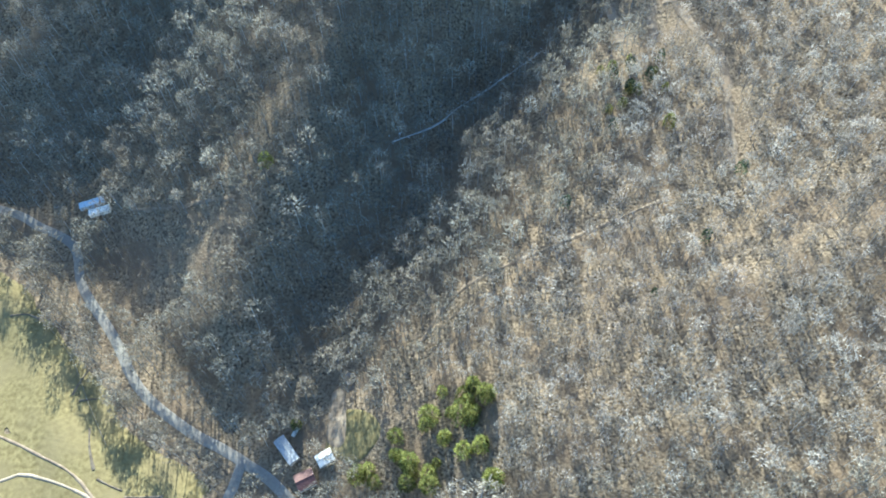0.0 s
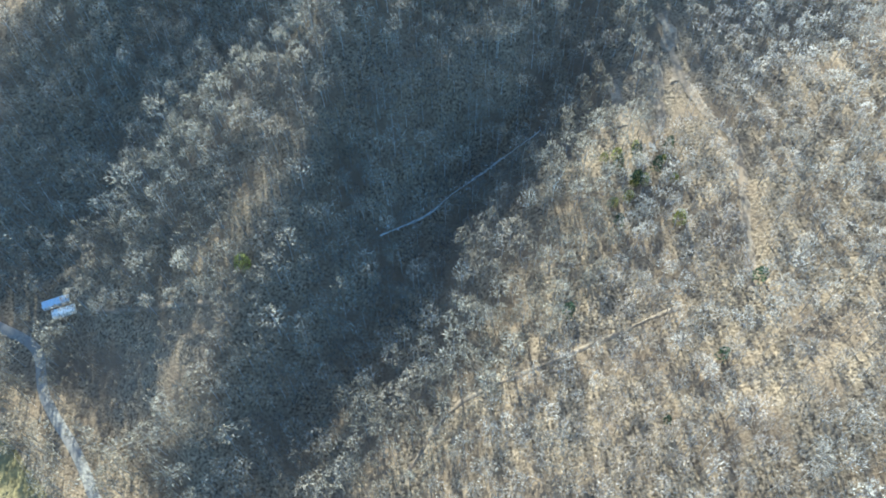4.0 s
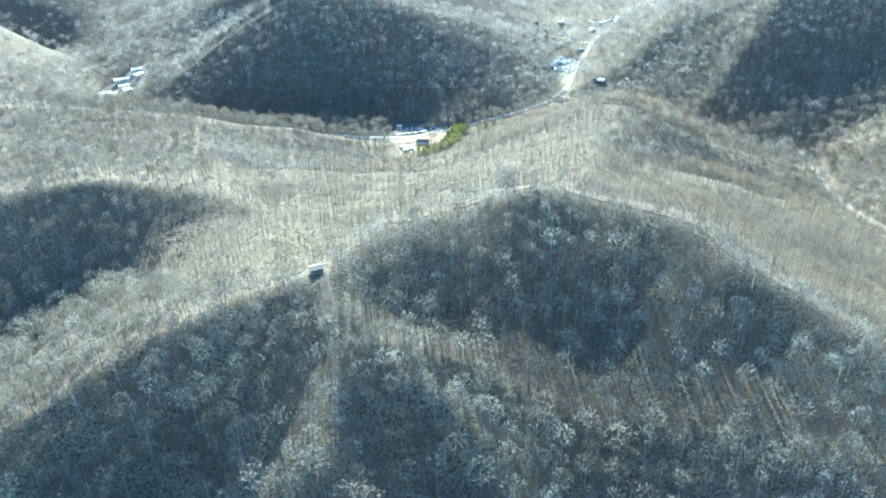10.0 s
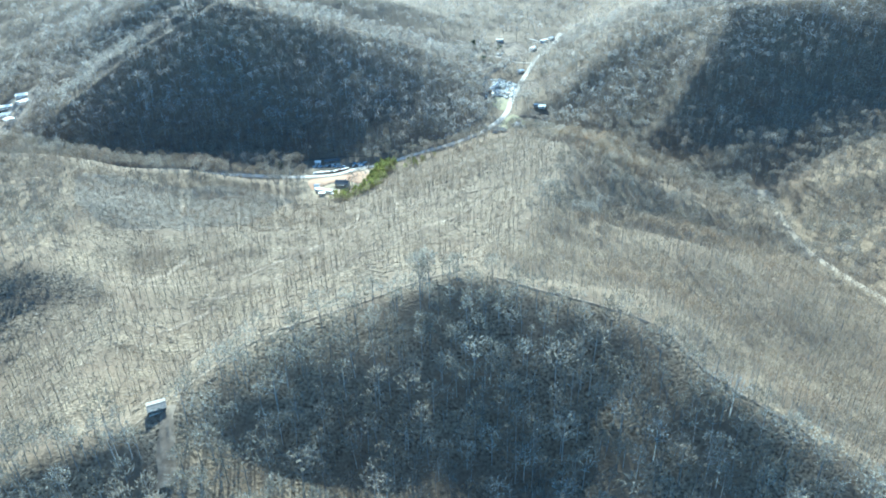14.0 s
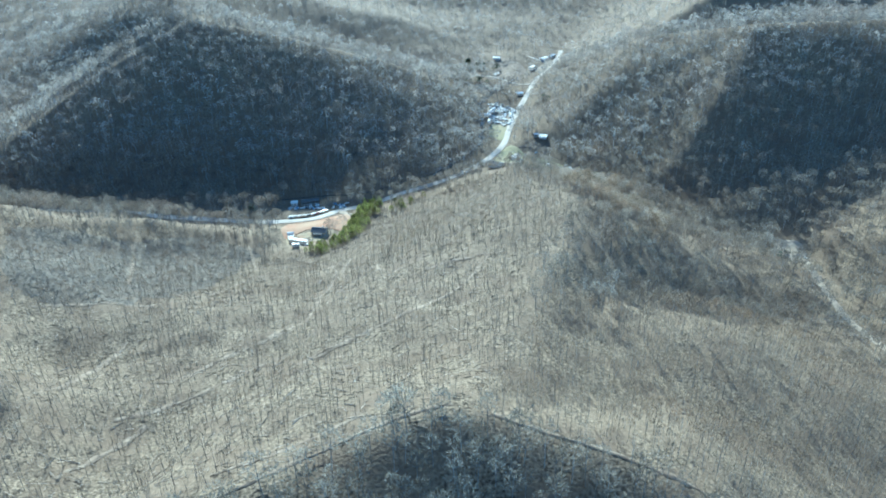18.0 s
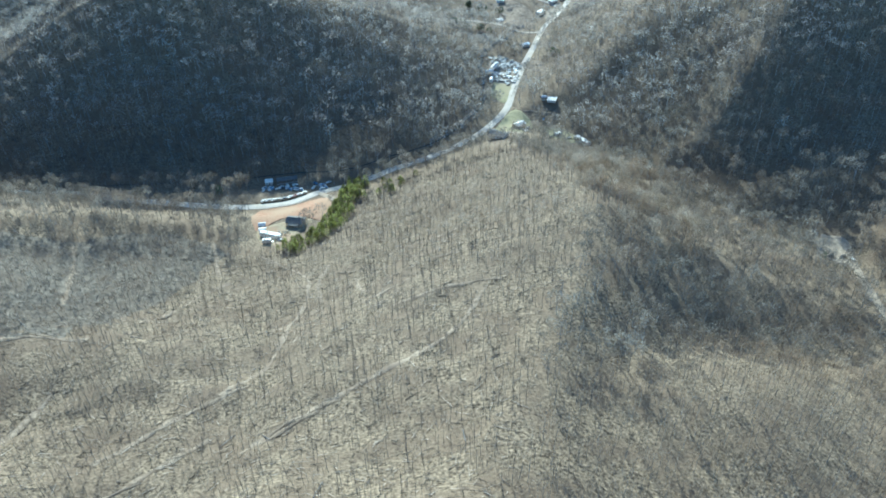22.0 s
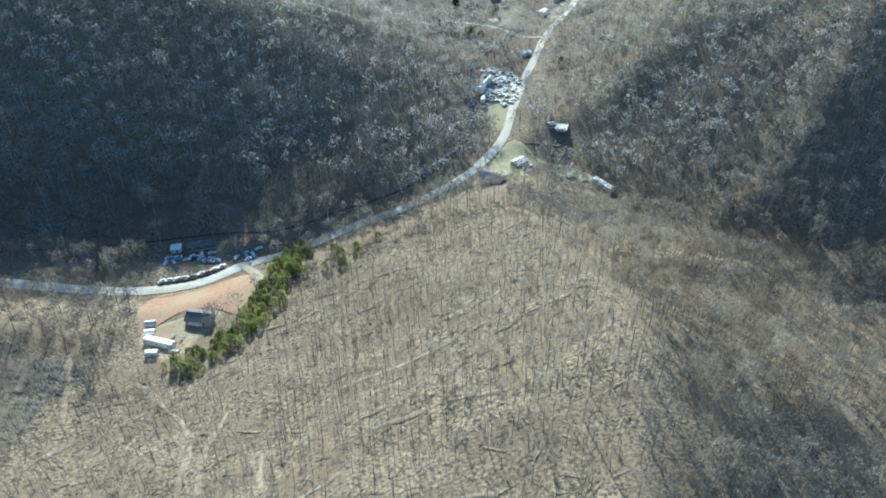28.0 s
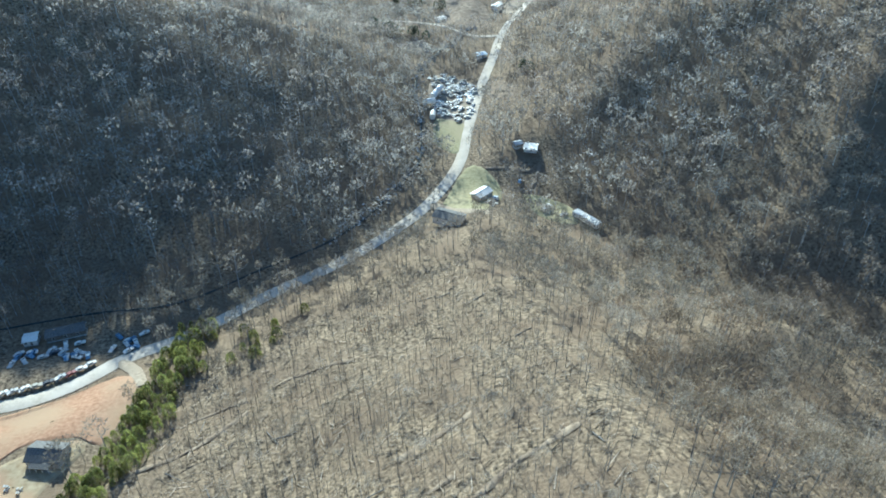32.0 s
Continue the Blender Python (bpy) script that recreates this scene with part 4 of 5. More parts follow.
def evergreen(rng, clumps=150, low=0.08, wide=0.3):
    """A one unit high evergreen: a trunk and an uneven cone of needle sprays."""
    v, f, k = [], [], []
    for z, rr in ((-0.04, 0.022), (0.9, 0.004)):
        for a in range(5):
            v.append((rr * math.cos(a * 1.2566), rr * math.sin(a * 1.2566), z))
    for a in range(5):
        b = (a + 1) % 5
        f += [(a, b, 5 + b), (a, 5 + b, 5 + a)]
        k += [0, 0]
    lobes = rng.uniform(0.75, 1.2, 7)
    for i in range(clumps):
        g = rng.uniform(0, 1) ** 0.8
        a = rng.uniform(0, 6.283)
        reach = wide * math.sqrt(max(0.0, 1 - g ** 2.2)) * (0.6 + 0.4 * rng.uniform()) * lobes[int(a / 6.284 * 7)] + 0.02
        c = np.array((math.cos(a) * reach, math.sin(a) * reach, low + (1 - low) * g))
        out = np.array((math.cos(a), math.sin(a), 0.35))
        for _ in range(2):
            side = np.cross(out, rng.normal(size=3))
            side /= np.linalg.norm(side) + 1e-9
            n = len(v)
            size = rng.uniform(0.028, 0.058)
            v.extend([tuple(c - side * size), tuple(c + side * size), tuple(c + out * size * 1.6 + rng.normal(0, 0.02, 3))])
            f.append((n, n + 1, n + 2))
            k.append(1)
    return np.array(v), np.array(f), np.array(k)


PINES = [split_tree("pine", evergreen(rng, 430, 0.02, rng.uniform(0.30, 0.42)), M_BARK_NEAR, M_NEEDLE) for _ in range(4)]
CEDARS = [split_tree("cedar", evergreen(rng, 150, 0.04, rng.uniform(0.2, 0.26)), M_BARK_NEAR, M_NEEDLE_DARK) for _ in range(3)]
strip = smooth_line([(9, 736), (6, 722), (4, 708), (1, 692), (-3, 678), (-9, 666), (-15, 657), (-21, 649)], 2.2)
for p in strip:
    for side in (-4.5, -1.5, 1.5, 4.5):
        if r.uniform() < 0.85:
            plant("pine", PINES[r.integers(4)], p[0] + side + r.normal(0, 1.2), p[1] - 0.4 * side + r.normal(0, 1.2), r.uniform(2.4, 6.0), r.uniform(0, 6), r.uniform(0.65, 1.2), "young yellow-green pine in a strip beside the field", "tree", "pines beside the field")
for _ in range(46):
    a, b = r.uniform(-36, 10), r.uniform(66, 100)
    if b < 100 - 0.9 * max(0, -8 - a):
        plant("pine", PINES[r.integers(4)], a, b, r.uniform(5, 9), r.uniform(0, 6), r.uniform(0.9, 1.3), "bushy yellow-green pine beside the small farmyard", "tree", "pines of the first hollow")
for _ in range(26):
    a, b = r.uniform(6, 46), r.uniform(700, 742)
    if b > 715 + 0.35 * a - 12:
        plant("pine", PINES[r.integers(4)], a, b, r.uniform(2.5, 5), r.uniform(0, 6), r.uniform(0.9, 1.3), "small scattered green pine above the valley road", "tree", "pines above the road")
for _ in range(12):
    plant("pine", PINES[r.integers(4)], r.uniform(60, 84), r.uniform(194, 228), r.uniform(3, 6), r.uniform(0, 6), r.uniform(0.9, 1.3), "green pine on the sunlit slope", "tree", "pines on the slope")
for tx, ty in [(-72, 185), (65, 220), (72, 224), (78, 217), (62, 196), (60, 204), (86, 142), (66, 123), (103, 168), (41, 164), (4, 98), (70, 212), (84, 226), (-58, 92), (250, 640), (-70, 716), (-90, 735)]:
    plant("cedar", CEDARS[r.integers(3)] if ty > 210 or tx > 0 else PINES[0], tx, ty, r.uniform(4, 7.5), r.uniform(0, 6), r.uniform(1.0, 1.4), "lone dark green cedar among leafless trees", "tree", "scattered cedars")

for a0, a1, b0, b1, count in [(76, 106, 958, 975, 16), (92, 126, 1014, 1024, 12), (152, 159, 893, 903, 3)]:
    for _ in range(count):
        a = r.uniform(0, 1)
        plant("cedar", CEDARS[r.integers(3)], a0 + (a1 - a0) * a + r.normal(0, 1.5), b1 + (b0 - b1) * a + r.normal(0, 2.0), r.uniform(4, 7), r.uniform(0, 6), r.uniform(1.1, 1.6), "dark evergreen in a row on the far valley floor", "tree", "evergreens in the far valley")


# ---- buildings, vehicles, clutter ----
def solid(name, boxes, mat, bevel=0.03):
    """One mesh of bevelled boxes: (centre, size, turn about z in degrees)."""
    bm = bmesh.new()
    for (cx, cy, cz), (sx, sy, sz), turn in boxes:
        one = bmesh.ops.create_cube(bm, size=1.0, matrix=pose(cx, cy, cz, 0, 0, turn) @ Matrix.Diagonal((sx, sy, sz, 1)))
    if bevel:
        bmesh.ops.bevel(bm, geom=list(bm.edges), offset=bevel, segments=1, affect="EDGES")
    me = bpy.data.meshes.new(name)
    bm.to_mesh(me)
    bm.free()
    me.materials.append(mat)
    return me


def prism(name, profile, length, mat, axis="x", bevel=0.0):
    """A closed outline (u, z) drawn out over a length, centred, along x or y."""
    bm = bmesh.new()
    ends = []
    for s in (-0.5, 0.5):
        ends.append([bm.verts.new((s * length, u, z) if axis == "x" else (u, s * length, z)) for u, z in profile])
    n = len(profile)
    bm.faces.new(ends[0])
    bm.faces.new(list(reversed(ends[1])))
    for i in range(n):
        bm.faces.new((ends[0][i], ends[1][i], ends[1][(i + 1) % n], ends[0][(i + 1) % n]))
    bmesh.ops.recalc_face_normals(bm, faces=bm.faces)
    if bevel:
        bmesh.ops.bevel(bm, geom=list(bm.edges), offset=bevel, segments=2, affect="EDGES")
    me = bpy.data.meshes.new(name)
    bm.to_mesh(me)
    bm.free()
    me.materials.append(mat)
    return me


def tube(name, radius, length, mat, axis="x", at=(0, 0, 0), sides=14):
    bm = bmesh.new()
    turn = pose(*at, 0, 90, 0) if axis == "x" else pose(*at, 90, 0, 0) if axis == "y" else pose(*at)
    bmesh.ops.create_cone(bm, cap_ends=True, segments=sides, radius1=radius, radius2=radius, depth=length, matrix=turn)
    me = bpy.data.meshes.new(name)
    bm.to_mesh(me)
    bm.free()
    me.materials.append(mat)
    return me


def stand(name, x, y, turn, label, category, group="", drop=0.0, reach=0.0):
    """An empty thing on the ground; reach: how far round it the ground counts."""
    around = [float(ground_z(x + a * reach, y + b * reach)) for a in (-1, 0, 1) for b in (-1, 0, 1)]
    ob = new(name)
    ob.matrix_world = pose(x, y, max(around) * 0.5 + float(ground_z(x, y)) * 0.5 + 0.3 - drop, 0, 0, turn) @ Matrix.Scale(1 / UNIT, 4)  # built in true metres
    return tagged(ob, label, category, group)


def window(parent, x, y, z, w, h, along="x"):
    """A window with a frame and a pane in the wall at x, y."""
    size = (w, 0.08, h) if along == "x" else (0.08, w, h)
    glass = (w - 0.2, 0.1, h - 0.2) if along == "x" else (0.1, w - 0.2, h - 0.2)
    win = part("window", solid("window_frame", [((x, y, z), size, 0)], M_WHITE, 0.01), parent)
    part("pane", solid("pane", [((x, y, z), glass, 0)], M_GLASS, 0.0), win)


def house(name, x, y, turn, length, width, wall, rise, wall_mat, roof_mat, label, category="house", porch=0.0, chimney=False, group="", windows=2, base=0.5):
    ob = stand(name, x, y, turn, label, category, group, reach=width / 3)
    length, width = length * UNIT, width * UNIT
    w = width / 2
    part("wall", prism("wall", [(-w, -1.0), (w, -1.0), (w, wall), (0, wall + rise - 0.05), (-w, wall)], length, wall_mat), ob)
    part("foundation", solid("foundation", [((0, 0, -0.4), (length + 0.1, width + 0.1, 1.0 + base * 0.4), 0)], M_ROCK, 0.02), ob)
    over, thick = 0.45, 0.18
    slope = rise / w
    for side, title in ((-1, "front"), (1, "back")):
        profile = [(0, wall + rise), (side * (w + over), wall - over * slope), (side * (w + over), wall - over * slope + thick), (0, wall + rise + thick)]
        part("roof_slope", prism("roof_slope", profile, length + 0.8, roof_mat), ob)
    part("ridge_cap", solid("ridge_cap", [((0, 0, wall + rise + thick), (length + 0.8, 0.35, 0.12), 0)], roof_mat, 0.03), ob)
    for end in (-1, 1):
        part("gable_trim", prism("gable_trim", [(-w - over, wall - over * slope - 0.02), (0, wall + rise - 0.02), (w + over, wall - over * slope - 0.02), (w + over, wall - over * slope - 0.2), (0, wall + rise - 0.2), (-w - over, wall - over * slope - 0.2)], 0.08, M_WHITE), ob).location = (end * (length / 2 + 0.36), 0, 0)
    door = part("door", solid("door", [((length * 0.08, -w - 0.02, 1.05), (0.95, 0.1, 2.05), 0)], M_WOOD, 0.01), ob)
    part("door_knob", solid("door_knob", [((length * 0.08 + 0.35, -w - 0.1, 1.0), (0.07, 0.08, 0.07), 0)], M_STEEL, 0.01), door)
    for i in range(windows):
        for side in (-1, 1):
            window(ob, -length * 0.32 + i * length * 0.62 / max(1, windows - 1), side * (w + 0.01), 1.5, 1.0, 1.1)
    for end in (-1, 1):
        window(ob, end * (length / 2 + 0.01), 0.2 * w, 1.5, 0.9, 1.1, "y")
    if chimney:
        ch = part("chimney", solid("chimney", [((length * 0.25, 0.4, wall + rise * 0.8 + 0.6), (0.7, 0.7, 2.0), 0)], M_ROCK, 0.04), ob)
        part("chimney_cap", solid("chimney_cap", [((length * 0.25, 0.4, wall + rise * 0.8 + 1.65), (0.85, 0.85, 0.12), 0)], M_ROCK, 0.03), ch)
    if porch:
        part("porch_roof", prism("porch_roof", [(-w, wall - 0.1), (-w - porch, wall - 0.75), (-w - porch, wall - 0.6), (-w, wall + 0.06)], length * 0.62, roof_mat), ob)
        part("porch_floor", solid("porch_floor", [((0, -w - porch / 2, -0.3), (length * 0.62, porch, 0.9), 0)], M_WOOD, 0.03), ob)
        for i in range(4):
            part("porch_post", solid("porch_post", [((-length * 0.29 + i * length * 0.58 / 3, -w - porch + 0.15, 1.1), (0.14, 0.14, 2.1), 0)], M_WHITE, 0.01), ob)
        part("step", solid("step", [((0.6, -w - porch - 0.35, -0.2), (1.4, 0.7, 0.5), 0)], M_WOOD, 0.02), ob)
    return ob


house("farmhouse", -22.0, 681.2, -12, 9.0, 6.4, 2.8, 1.9, M_WALL_TAN, M_ROOF_DARK, "small farmhouse with dark shingle roof and front porch", porch=2.4, chimney=True, windows=3)
house("ranch_house", 98.5, 782.5, -33, 11.5, 6.4, 3.4, 1.4, M_WHITE, M_ROOF_DARK, "long low house with dark roof and white gables", windows=4)
house("garage", 115.0, 804.5, 38, 8.0, 5.0, 2.6, 1.2, M_WALL_TAN, M_WHITE, "small garage with a bright white metal roof on the lawn", "garage")
house("hill_house", 141.0, 828.5, -20, 5.6, 5.6, 1.2, 0.3, M_WHITE, M_WHITE, "small white house with a pale metal roof below the woods", windows=2)
house("hill_shed", 135.8, 832.0, 15, 3.6, 3.0, 2.1, 0.6, M_WOOD, M_ROOF_GREY, "small grey shed beside the white hillside house", "shed", windows=1)
# Hut walls take the dark shingle colour to stand for their shaded front.
house("ridge_hut", -43.4, 367.0, 22, 4.6, 3.8, 1.7, 0.6, M_ROOF_DARK, M_WOOD, "weathered wooden hut with shade-darkened walls and board roof on the crest", "hut", windows=1)
house("red_roof_house", -53.5, 73.0, 25, 6.0, 5.4, 2.8, 1.4, M_WALL_TAN, M_ROOF_RED, "small farm building with a faded dark red roof in the hollow", porch=0.0)
house("shed", -46.8, 79.5, 30, 5.2, 4.0, 2.2, 0.9, M_WOOD, M_WHITE, "small wooden shed with a bright white metal roof", "shed", windows=1)
house("cabin", -61.0, 83.5, -52, 10.0, 3.6, 2.4, 0.6, M_WALL_TAN, M_ROOF_GREY, "narrow grey-roofed cabin beside the hollow road", "cabin")
for bx, by, turn, size, roof in [(121, 994, 20, 6, M_WHITE), (126, 1036, -15, 7, M_WHITE), (137, 940, 15, 6, M_ROOF_BLUE), (176, 1040, 40, 9, M_WHITE), (186, 1048, 40, 7, M_ROOF_GREY), (160, 1013, 48, 8, M_WHITE)]:
    house("village_house", bx, by, turn, size, 4.2, 2.4, 0.6, M_WHITE, roof, "pale village house on the far valley floor", group="far village houses")
for bx, by, turn, size, roof in [(-345, 836, 30, 12, M_WHITE), (-330, 850, 20, 10, M_ROOF_GREY), (-318, 862, 60, 9, M_WHITE), (-340, 868, 25, 14, M_WHITE), (-322, 838, -40, 8, M_WHITE), (-326, 878, 20, 10, M_WHITE)]:
    house("clearing_house", bx, by, turn, size, 7, 2.8, 0.7, M_WHITE, roof, "white-roofed building in the far western clearing", group="far western buildings")


def trailer(name, x, y, turn, length, width, height, mat, label, group=""):
    """A mobile home or camper: a rounded body on wheels with door, windows and hitch."""
    ob = stand(name, x, y, turn, label, "trailer", group, reach=2.0)
    length, width = length * UNIT, width * UNIT
    w, h = width / 2, height
    part("body", prism("body", [(-w, 0.45), (w, 0.45), (w, h - 0.25), (w * 0.8, h), (-w * 0.8, h), (-w, h - 0.25)], length, mat, bevel=0.05), ob)
    part("skirt", solid("skirt", [((0, 0, 0.1), (length * 0.96, width * 0.9, 0.75), 0)], M_WOOD, 0.02), ob)
    part("door", solid("door", [((length * 0.1, -w - 0.02, 1.45), (0.8, 0.08, 1.9), 0)], M_STEEL, 0.01), ob)
    for i in range(max(2, int(length / 3))):
        window(ob, -length * 0.4 + i * length * 0.8 / max(1, int(length / 3) - 1), -w - 0.01, h * 0.62, 0.9, 0.7)
    for sx in (-0.12, 0.12):
        for sy in (-1, 1):
            part("wheel", tube("wheel", 0.33, 0.22, M_TYRE, "y", (sx * 5, sy * (w - 0.05), 0.1)), ob)
    part("hitch", solid("hitch", [((length / 2 + 0.6, 0, 0.4), (1.3, 0.16, 0.14), 0)], M_STEEL, 0.01), ob)
    part("roof_vent", solid("roof_vent", [((length * 0.2, 0, h + 0.1), (0.6, 0.6, 0.25), 0)], M_WHITE, 0.04), ob)
    return ob


trailer("mobile_home", -33.2, 667.0, -20, 11.8, 2.8, 3.4, M_WHITE, "long white mobile home standing behind the farmhouse")
trailer("cargo_trailer", -34.0, 660.5, 0, 4.4, 2.4, 2.7, M_WHITE, "short white cargo trailer at the field's edge")
trailer("mobile_home", 154.5, 783.0, -58, 13.0, 3.4, 3.2, M_WHITE, "long white mobile home on a strip of grass")
trailer("cargo_trailer", 140.0, 793.0, 35, 4.6, 2.2, 2.4, M_WHITE, "small white trailer standing in the grass")
trailer("mobile_home", -150.0, 186.0, 20, 10.0, 3.2, 3.0, M_ROOF_BLUE, "pale blue mobile home by the shaded road")
trailer("mobile_home", -145.5, 181.5, 18, 8.5, 3.2, 3.0, M_WHITE, "white mobile home at the edge of the clearing")
house("shed", -39.5, 678.0, 5, 3.4, 3.0, 2.1, 0.7, M_WOOD, M_ROOF_GREY, "small grey storage shed beside the field", "shed", windows=1)
house("shed", -38.5, 673.3, 5, 3.4, 2.4, 2.0, 0.5, M_WOOD, M_WHITE, "small lean-to shed with a white roof", "shed", windows=1)
house("workshop", -35.0, 739.0, 12, 12.0, 4.2, 2.6, 0.9, M_WOOD, M_ROOF_DARK, "long dark-roofed workshop in the shaded car yard", "workshop", windows=3)
house("carport", -45.5, 737.0, 8, 4.2, 4.0, 2.4, 0.6, M_WHITE, M_WHITE, "white carport building in the shaded car yard", "carport", windows=1)

PAINTS = [material("car_paint", tuple(0.85 * c for c in rgb), rgb, 3.0, 0.55) for rgb in [(0.84, 0.77, 0.66), (0.66, 0.61, 0.54), (0.10, 0.10, 0.11), (0.33, 0.12, 0.10), (0.20, 0.28, 0.38), (0.50, 0.45, 0.36)]]


def car(paint, x, y, turn, pickup=False):
    """A parked car or pickup, built once for each paint."""
    ob = stand("pickup" if pickup else "car", x, y, turn, "", "car")
    part("body", prism("body", [(-2.25, 0.35), (2.2, 0.35), (2.28, 0.62), (2.15, 0.86), (1.0, 0.95), (-2.1, 0.95), (-2.28, 0.8)], 1.75, paint, "y", 0.06), ob)
    roof = [(-0.3, 0.95), (1.0, 0.95), (0.45, 1.52), (-0.25, 1.55)] if pickup else [(-1.75, 0.93), (1.05, 0.93), (0.35, 1.42), (-1.05, 1.45)]
    cab = part("cabin", prism("cabin", roof, 1.5, paint, "y", 0.06), ob)
    part("windscreen", solid("windscreen", [((0.76, 0, 1.2), (0.06, 1.3, 0.5), 0)], M_GLASS, 0.0), cab)
    for sy in (-1, 1):
        part("side_window", solid("side_window", [((0.1 if pickup else -0.4, sy * 0.755, 1.2), (0.7 if pickup else 1.5, 0.03, 0.32), 0)], M_GLASS, 0.0), cab)
        part("headlight", solid("headlight", [((2.24, sy * 0.6, 0.7), (0.08, 0.32, 0.16), 0)], M_STEEL, 0.02), ob)
        for sx in (-1.4, 1.4):
            wheel = part("wheel", tube("tyre", 0.34, 0.24, M_TYRE, "y", (sx, sy * 0.8, 0.34)), ob)
            part("rim", tube("rim", 0.2, 0.26, M_STEEL, "y", (sx, sy * 0.8, 0.34), 8), wheel)
    return ob


CARS = {}


def park(kind, x, y, turn, label, group):
    paint, pickup = kind % len(PAINTS), kind >= len(PAINTS)
    z = float(ground_z(x, y)) + 0.3
    if kind not in CARS:
        CARS[kind] = car(PAINTS[paint], x, y, turn, pickup)
        ob = CARS[kind]
        ob.matrix_world = pose(x, y, z, 0, 0, turn) @ Matrix.Scale(1 / UNIT, 4)
    else:
        ob = copy_thing(CARS[kind], pose(x, y, z, 0, 0, turn))
    return tagged(ob, label, "car", group)


COLOURS = ["white", "silver-grey", "black", "dull red", "blue", "tan"]
r = np.random.default_rng(71)
row = smooth_line([(-44, 709.2), (-36, 711.8), (-27, 717.2), (-22.5, 721)], 0.5)
for i in range(9):
    p = row[int(i * (len(row) - 1) / 8)]
    kind = [0, 1, 0, 5, 2, 0, 3, 0, 1, 0, 0][i]
    park(kind + (6 if i % 4 == 1 else 0), p[0], p[1] + r.normal(0, 0.3), 38 + r.normal(0, 14), COLOURS[kind] + " old car parked in a row along the road", "cars along the road")
for i in range(30):
    kind = int(r.choice([0, 1, 1, 2, 4, 4, 0]))
    cx = r.uniform(-50, -9)
    park(kind + (6 if r.uniform() < 0.3 else 0), cx, 724.5 + 0.12 * (cx + 30) + r.uniform(0, 9.5), r.uniform(0, 180), COLOURS[kind] + " derelict car in the shaded yard under the hill", "derelict cars in the yard")
for cx, cy, turn, kind in [(-27.0, 662.5, 10, 0), (-58.5, 90.0, 60, 1), (-12.5, 727.0, 40, 0), (117.5, 799.0, 20, 1), (121.0, 801.0, 70, 2), (119.0, 796.5, 40, 0), (266.0, 640.0, 100, 0), (256.5, 644.0, 20, 2), (262.5, 643.5, 30, 8), (146.5, 788.5, 10, 0), (133, 812, 60, 4)]:
    park(kind, cx, cy, turn, COLOURS[kind % 6] + " vehicle parked on open ground", "parked vehicles")


def heap(x, y, size, seed, mat, label):
    """A scrap pile: bent sheets and boxes, each a part."""
    rr = np.random.default_rng(seed)
    ob = stand("scrap_heap", x, y, rr.uniform(0, 180), label, "scrap", "scrap heaps in the yard")
    for i in range(6):
        part("scrap_sheet", solid("scrap_sheet", [((rr.normal(0, size * 0.4), rr.normal(0, size * 0.4), 0.1 + 0.2 * i), (size * rr.uniform(0.4, 1.0), size * rr.uniform(0.3, 0.7), rr.uniform(0.15, 0.7)), rr.uniform(0, 180))], mat, 0.03), ob)
    return ob


YARD = np.array([(101, 893), (106, 911), (116, 917), (129, 904), (123, 875), (115, 865), (104, 874)], float)
made = 0
while made < 100:
    cx, cy = r.uniform(100, 130), r.uniform(864, 918)
    if not inside(YARD, np.array([cx]), np.array([cy]))[0] or np.hypot(cx - 107, cy - 892) < 6:
        continue
    kind = int(r.choice([0, 0, 0, 0, 5, 5, 1]))
    park(kind + (6 if r.uniform() < 0.25 else 0), cx, cy, r.uniform(0, 180), COLOURS[kind] + " scrapped car crowded in the sunny salvage yard", "scrapped cars")
    made += 1
for i in range(28):
    cx, cy = r.uniform(104, 126), r.uniform(872, 908)
    heap(cx, cy, r.uniform(1.5, 3.5), 300 + i, [M_WHITE, M_WHITE, M_WALL_TAN, M_STEEL][i % 4], "heap of pale scrap metal sheets in the salvage yard")
heap(120.5, 803.5, 2.5, 330, M_STEEL, "small pile of grey scrap beside the garage")
heap(-29.5, 672.0, 1.2, 331, M_ROCK, "small pile of pale boards behind the farmhouse")
heap(-26.0, 671.0, 1.4, 332, M_WALL_TAN, "tan tarpaulin-covered pile behind the farmhouse")


def tank(x, y, turn, length, radius, label):
    ob = stand("storage_tank", x, y, turn, label, "tank", "white tanks")
    length, radius = length * UNIT, radius * UNIT
    part("shell", tube("shell", radius, length, M_WHITE, "x", (0, 0, radius + 0.5), 18), ob)
    for sx in (-0.35, 0.35):
        part("cradle", solid("cradle", [((sx * length, 0, 0.35), (0.4, radius * 1.6, 0.9), 0)], M_ROCK, 0.03), ob)
    part("hatch", tube("hatch", 0.4, 0.3, M_STEEL, "z", (0, 0, radius * 2 + 0.55), 10), ob)


tank(106.5, 892.5, 62, 12.0, 1.6, "long white storage tank in the salvage yard")
tank(101.5, 881.5, 10, 6.0, 1.5, "short white storage tank at the yard's edge")
tank(102.0, 870.0, 80, 5.0, 1.4, "white storage tank on the grass")

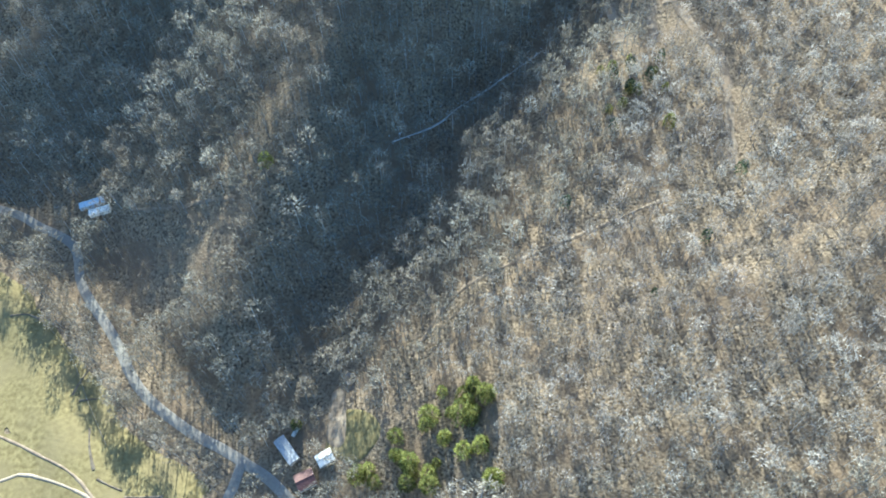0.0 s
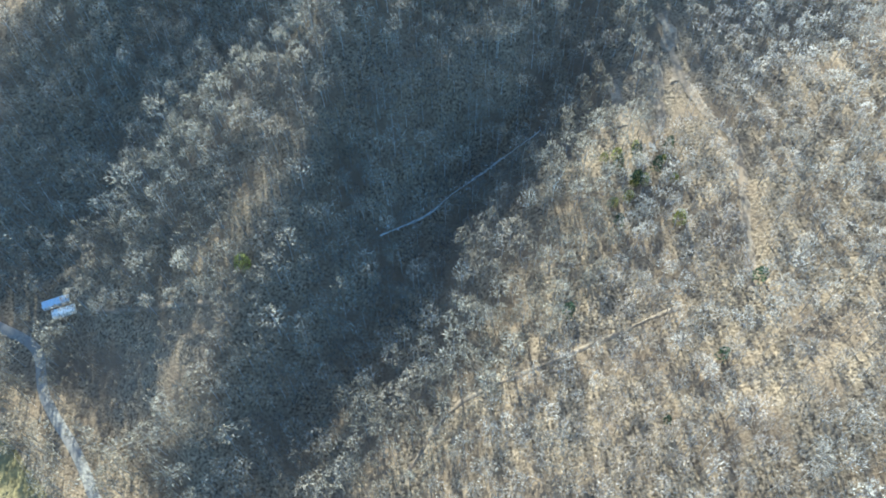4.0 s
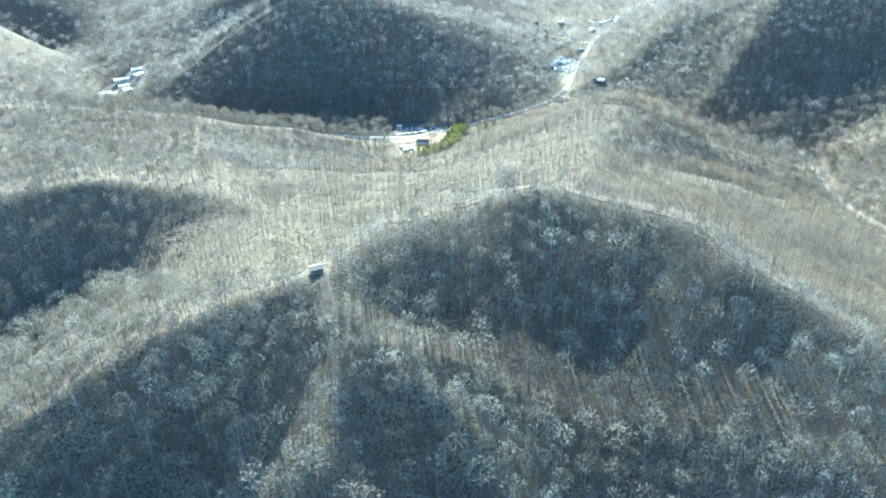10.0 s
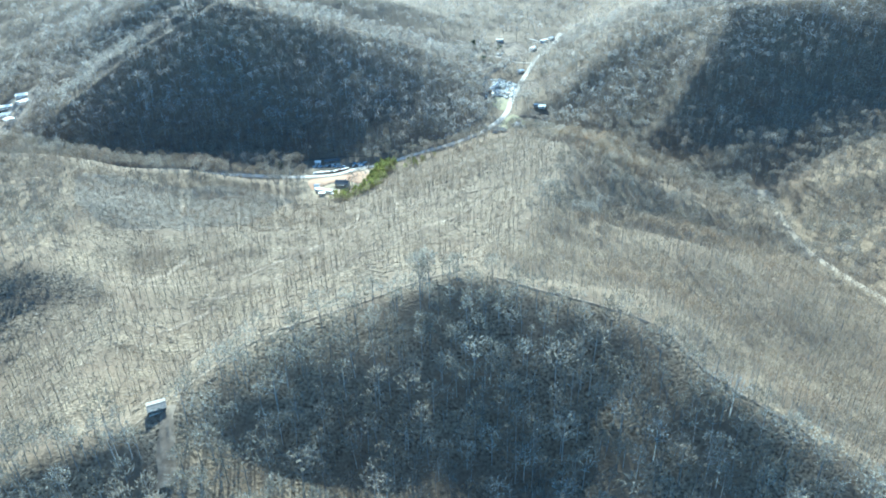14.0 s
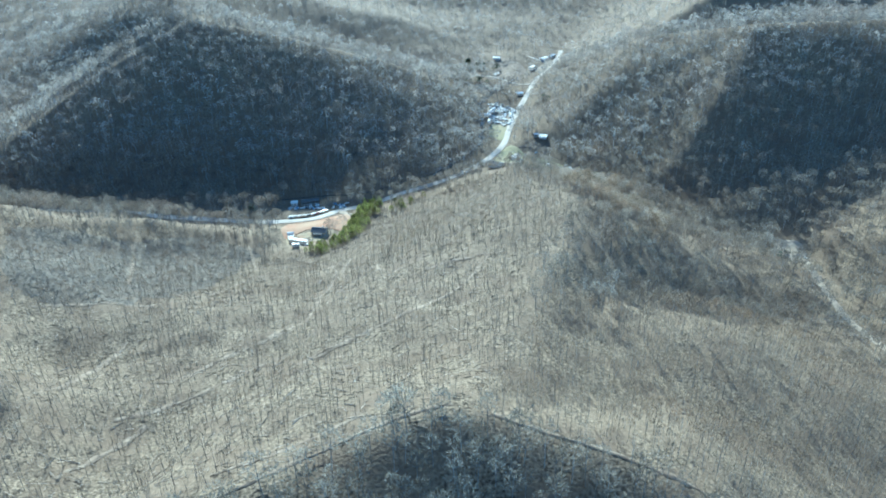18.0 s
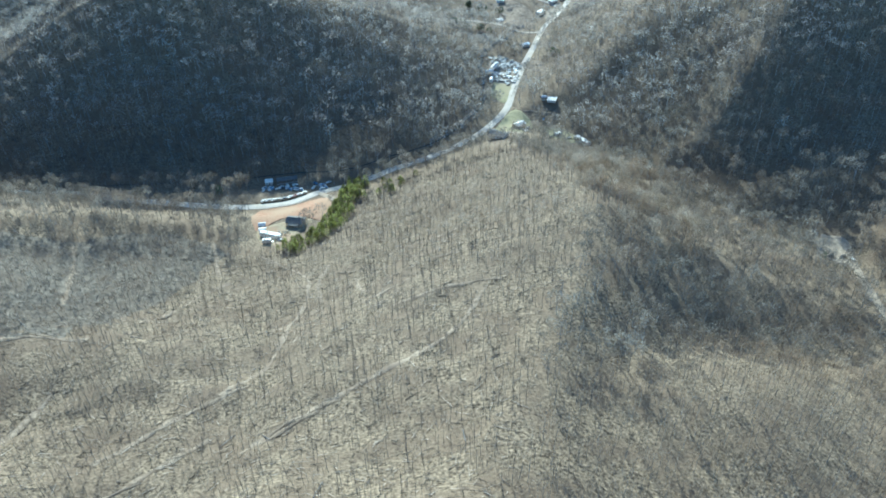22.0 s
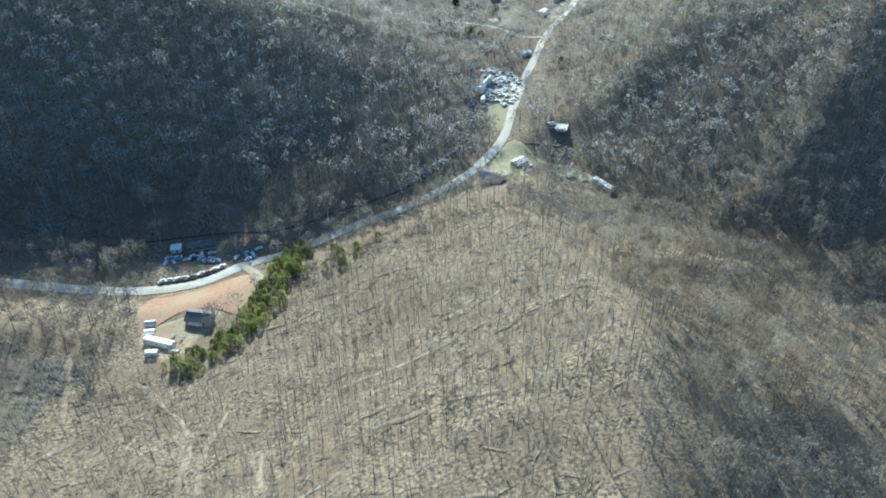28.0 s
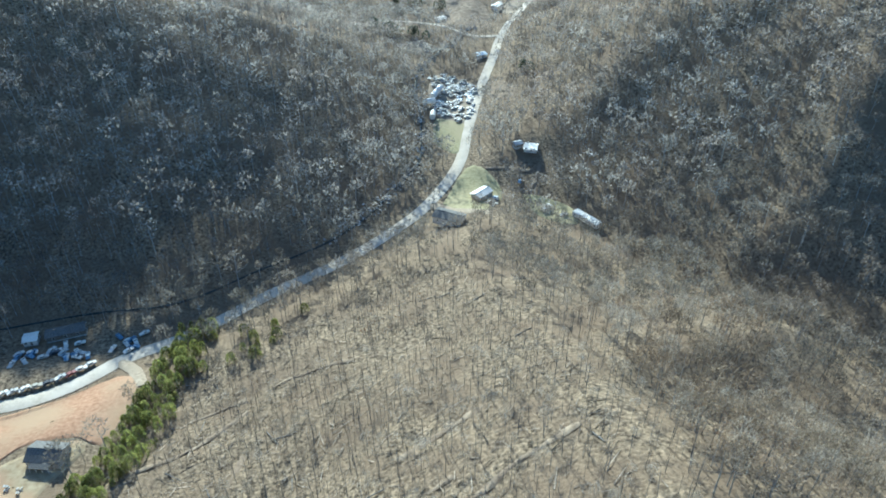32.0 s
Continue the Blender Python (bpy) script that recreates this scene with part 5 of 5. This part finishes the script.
ring = stand("round_pen", -39.5, 107.5, 0, "round grey pen of metal rails in the small yard", "pen")
for n, rad in enumerate((2.6, 1.8)):
    bm = bmesh.new()
    for a in range(28):
        t0 = a / 28 * math.tau
        bmesh.ops.create_cube(bm, size=1.0, matrix=pose(rad * math.cos(t0), rad * math.sin(t0), 0.5 - 0.15 * n, 0, 0, math.degrees(t0)) @ Matrix.Diagonal((0.12, rad * 0.235, 0.8 - 0.3 * n, 1)))
    me = bpy.data.meshes.new("rail")
    bm.to_mesh(me)
    bm.free()
    me.materials.append(M_ROOF_GREY)
    part("rail", me, ring)

# fallen logs on the thinned spur
LOG = tube("log", 0.11, 1.0, M_BARK, "x", (0, 0, 0.1), 7)
done = 0
while done < 55:
    cx, cy = r.uniform(-125, 115), r.uniform(430, 745)
    if not inside(SPUR, np.array([cx]), np.array([cy]))[0]:
        continue
    a, size = r.uniform(0, math.pi), r.uniform(3, 7)
    d = np.array((math.cos(a), math.sin(a))) * size / 2
    z0, z1 = ground_z(cx - d[0], cy - d[1]), ground_z(cx + d[0], cy + d[1])
    ob = new("fallen_log", LOG)
    ob.matrix_world = Matrix.LocRotScale((cx, cy, float(z0 + z1) / 2 + 0.1), Euler((0, -math.atan2(float(z1 - z0), size), a)), (size, 1.2, 1.2))
    tagged(ob, "fallen grey tree trunk lying on the leaf litter", "log", "fallen logs")
    done += 1

# stones along the creeks
def stones(name, pts, count, spread_m, size, label, seed):
    rr = np.random.default_rng(seed)
    line = smooth_line(pts, 1.5)
    vs, fs = [], []
    shape = np.array([(1, 0, 0), (0, 1, 0), (-1, 0, 0), (0, -1, 0), (0, 0, 0.8), (0, 0, -0.6)], float)
    faces = np.array([(0, 1, 4), (1, 2, 4), (2, 3, 4), (3, 0, 4), (1, 0, 5), (2, 1, 5), (3, 2, 5), (0, 3, 5)])
    for _ in range(count):
        p = line[rr.integers(len(line))] + rr.normal(0, spread_m, 2)
        vs.append(shape * rr.uniform(0.3, 1.0, 3) * size * rr.uniform(0.5, 1.5) + (*p, float(ground_z(*p)) + 0.35))
        fs.append(faces + 6 * (len(vs) - 1))
    return tagged(new(name, mesh_of(name, np.concatenate(vs), np.concatenate(fs), [M_ROCK])), label, "stones", kind="stuff")


stones("creek_stones", CREEK[:11], 420, 1.6, 0.8, "pale boulders and rapids along the creek", 81)
stones("hollow_stones", [(-25, 202), (-8, 212), (2, 222), (16, 233), (30, 243), (40, 250)], 90, 1.2, 0.6, "pale stones in the hollow's creek bed", 82)
# fence lines of the pasture and the field road
def fence(pts, label):
    line = smooth_line(pts, 3.0)
    ob = new("fence")
    tagged(ob, label, "fence")
    post = bpy.data.meshes.get("fence_post") or solid("fence_post", [((0, 0, 0.55), (0.16, 0.16, 1.5), 0)], M_WOOD, 0.02)
    for p, q in zip(line, line[1:]):
        z = float(ground_z(*p))
        one = part("post", post, ob)
        one.location = (*p, z)
        mid, d = (p + q) / 2, q - p
        dz = float(ground_z(*q)) - z
        for h in (0.6, 1.1):
            rail = part("rail", bpy.data.meshes.get("fence_rail") or solid("fence_rail", [((0, 0, 0), (1, 0.05, 0.12), 0)], M_WOOD, 0.0), ob)
            rail.matrix_world = Matrix.LocRotScale((*mid, z + dz / 2 + h), Euler((0, -math.atan2(dz, float(np.hypot(*d))), math.atan2(d[1], d[0]))), (float(np.hypot(*d)), 1, 1))


fence([(-49, 699), (-40, 700.5), (-26, 707.5), (-14, 717)], "low wooden fence between the field and the road")
fence([(159, 1010), (172, 1025), (180, 1021), (174, 1008), (166, 997), (159, 1010)], "dark fence round the far gravel lot")
fence([(-124, 86), (-135, 103), (-146, 121), (-164, 140)], "weathered wooden fence along the pasture's edge")

# from plan units to metres
for ob in list(scene.objects):
    if ob.parent is None and ob.type in {"MESH", "EMPTY"}:
        ob.matrix_basis = Matrix.Scale(UNIT, 4) @ ob.matrix_basis
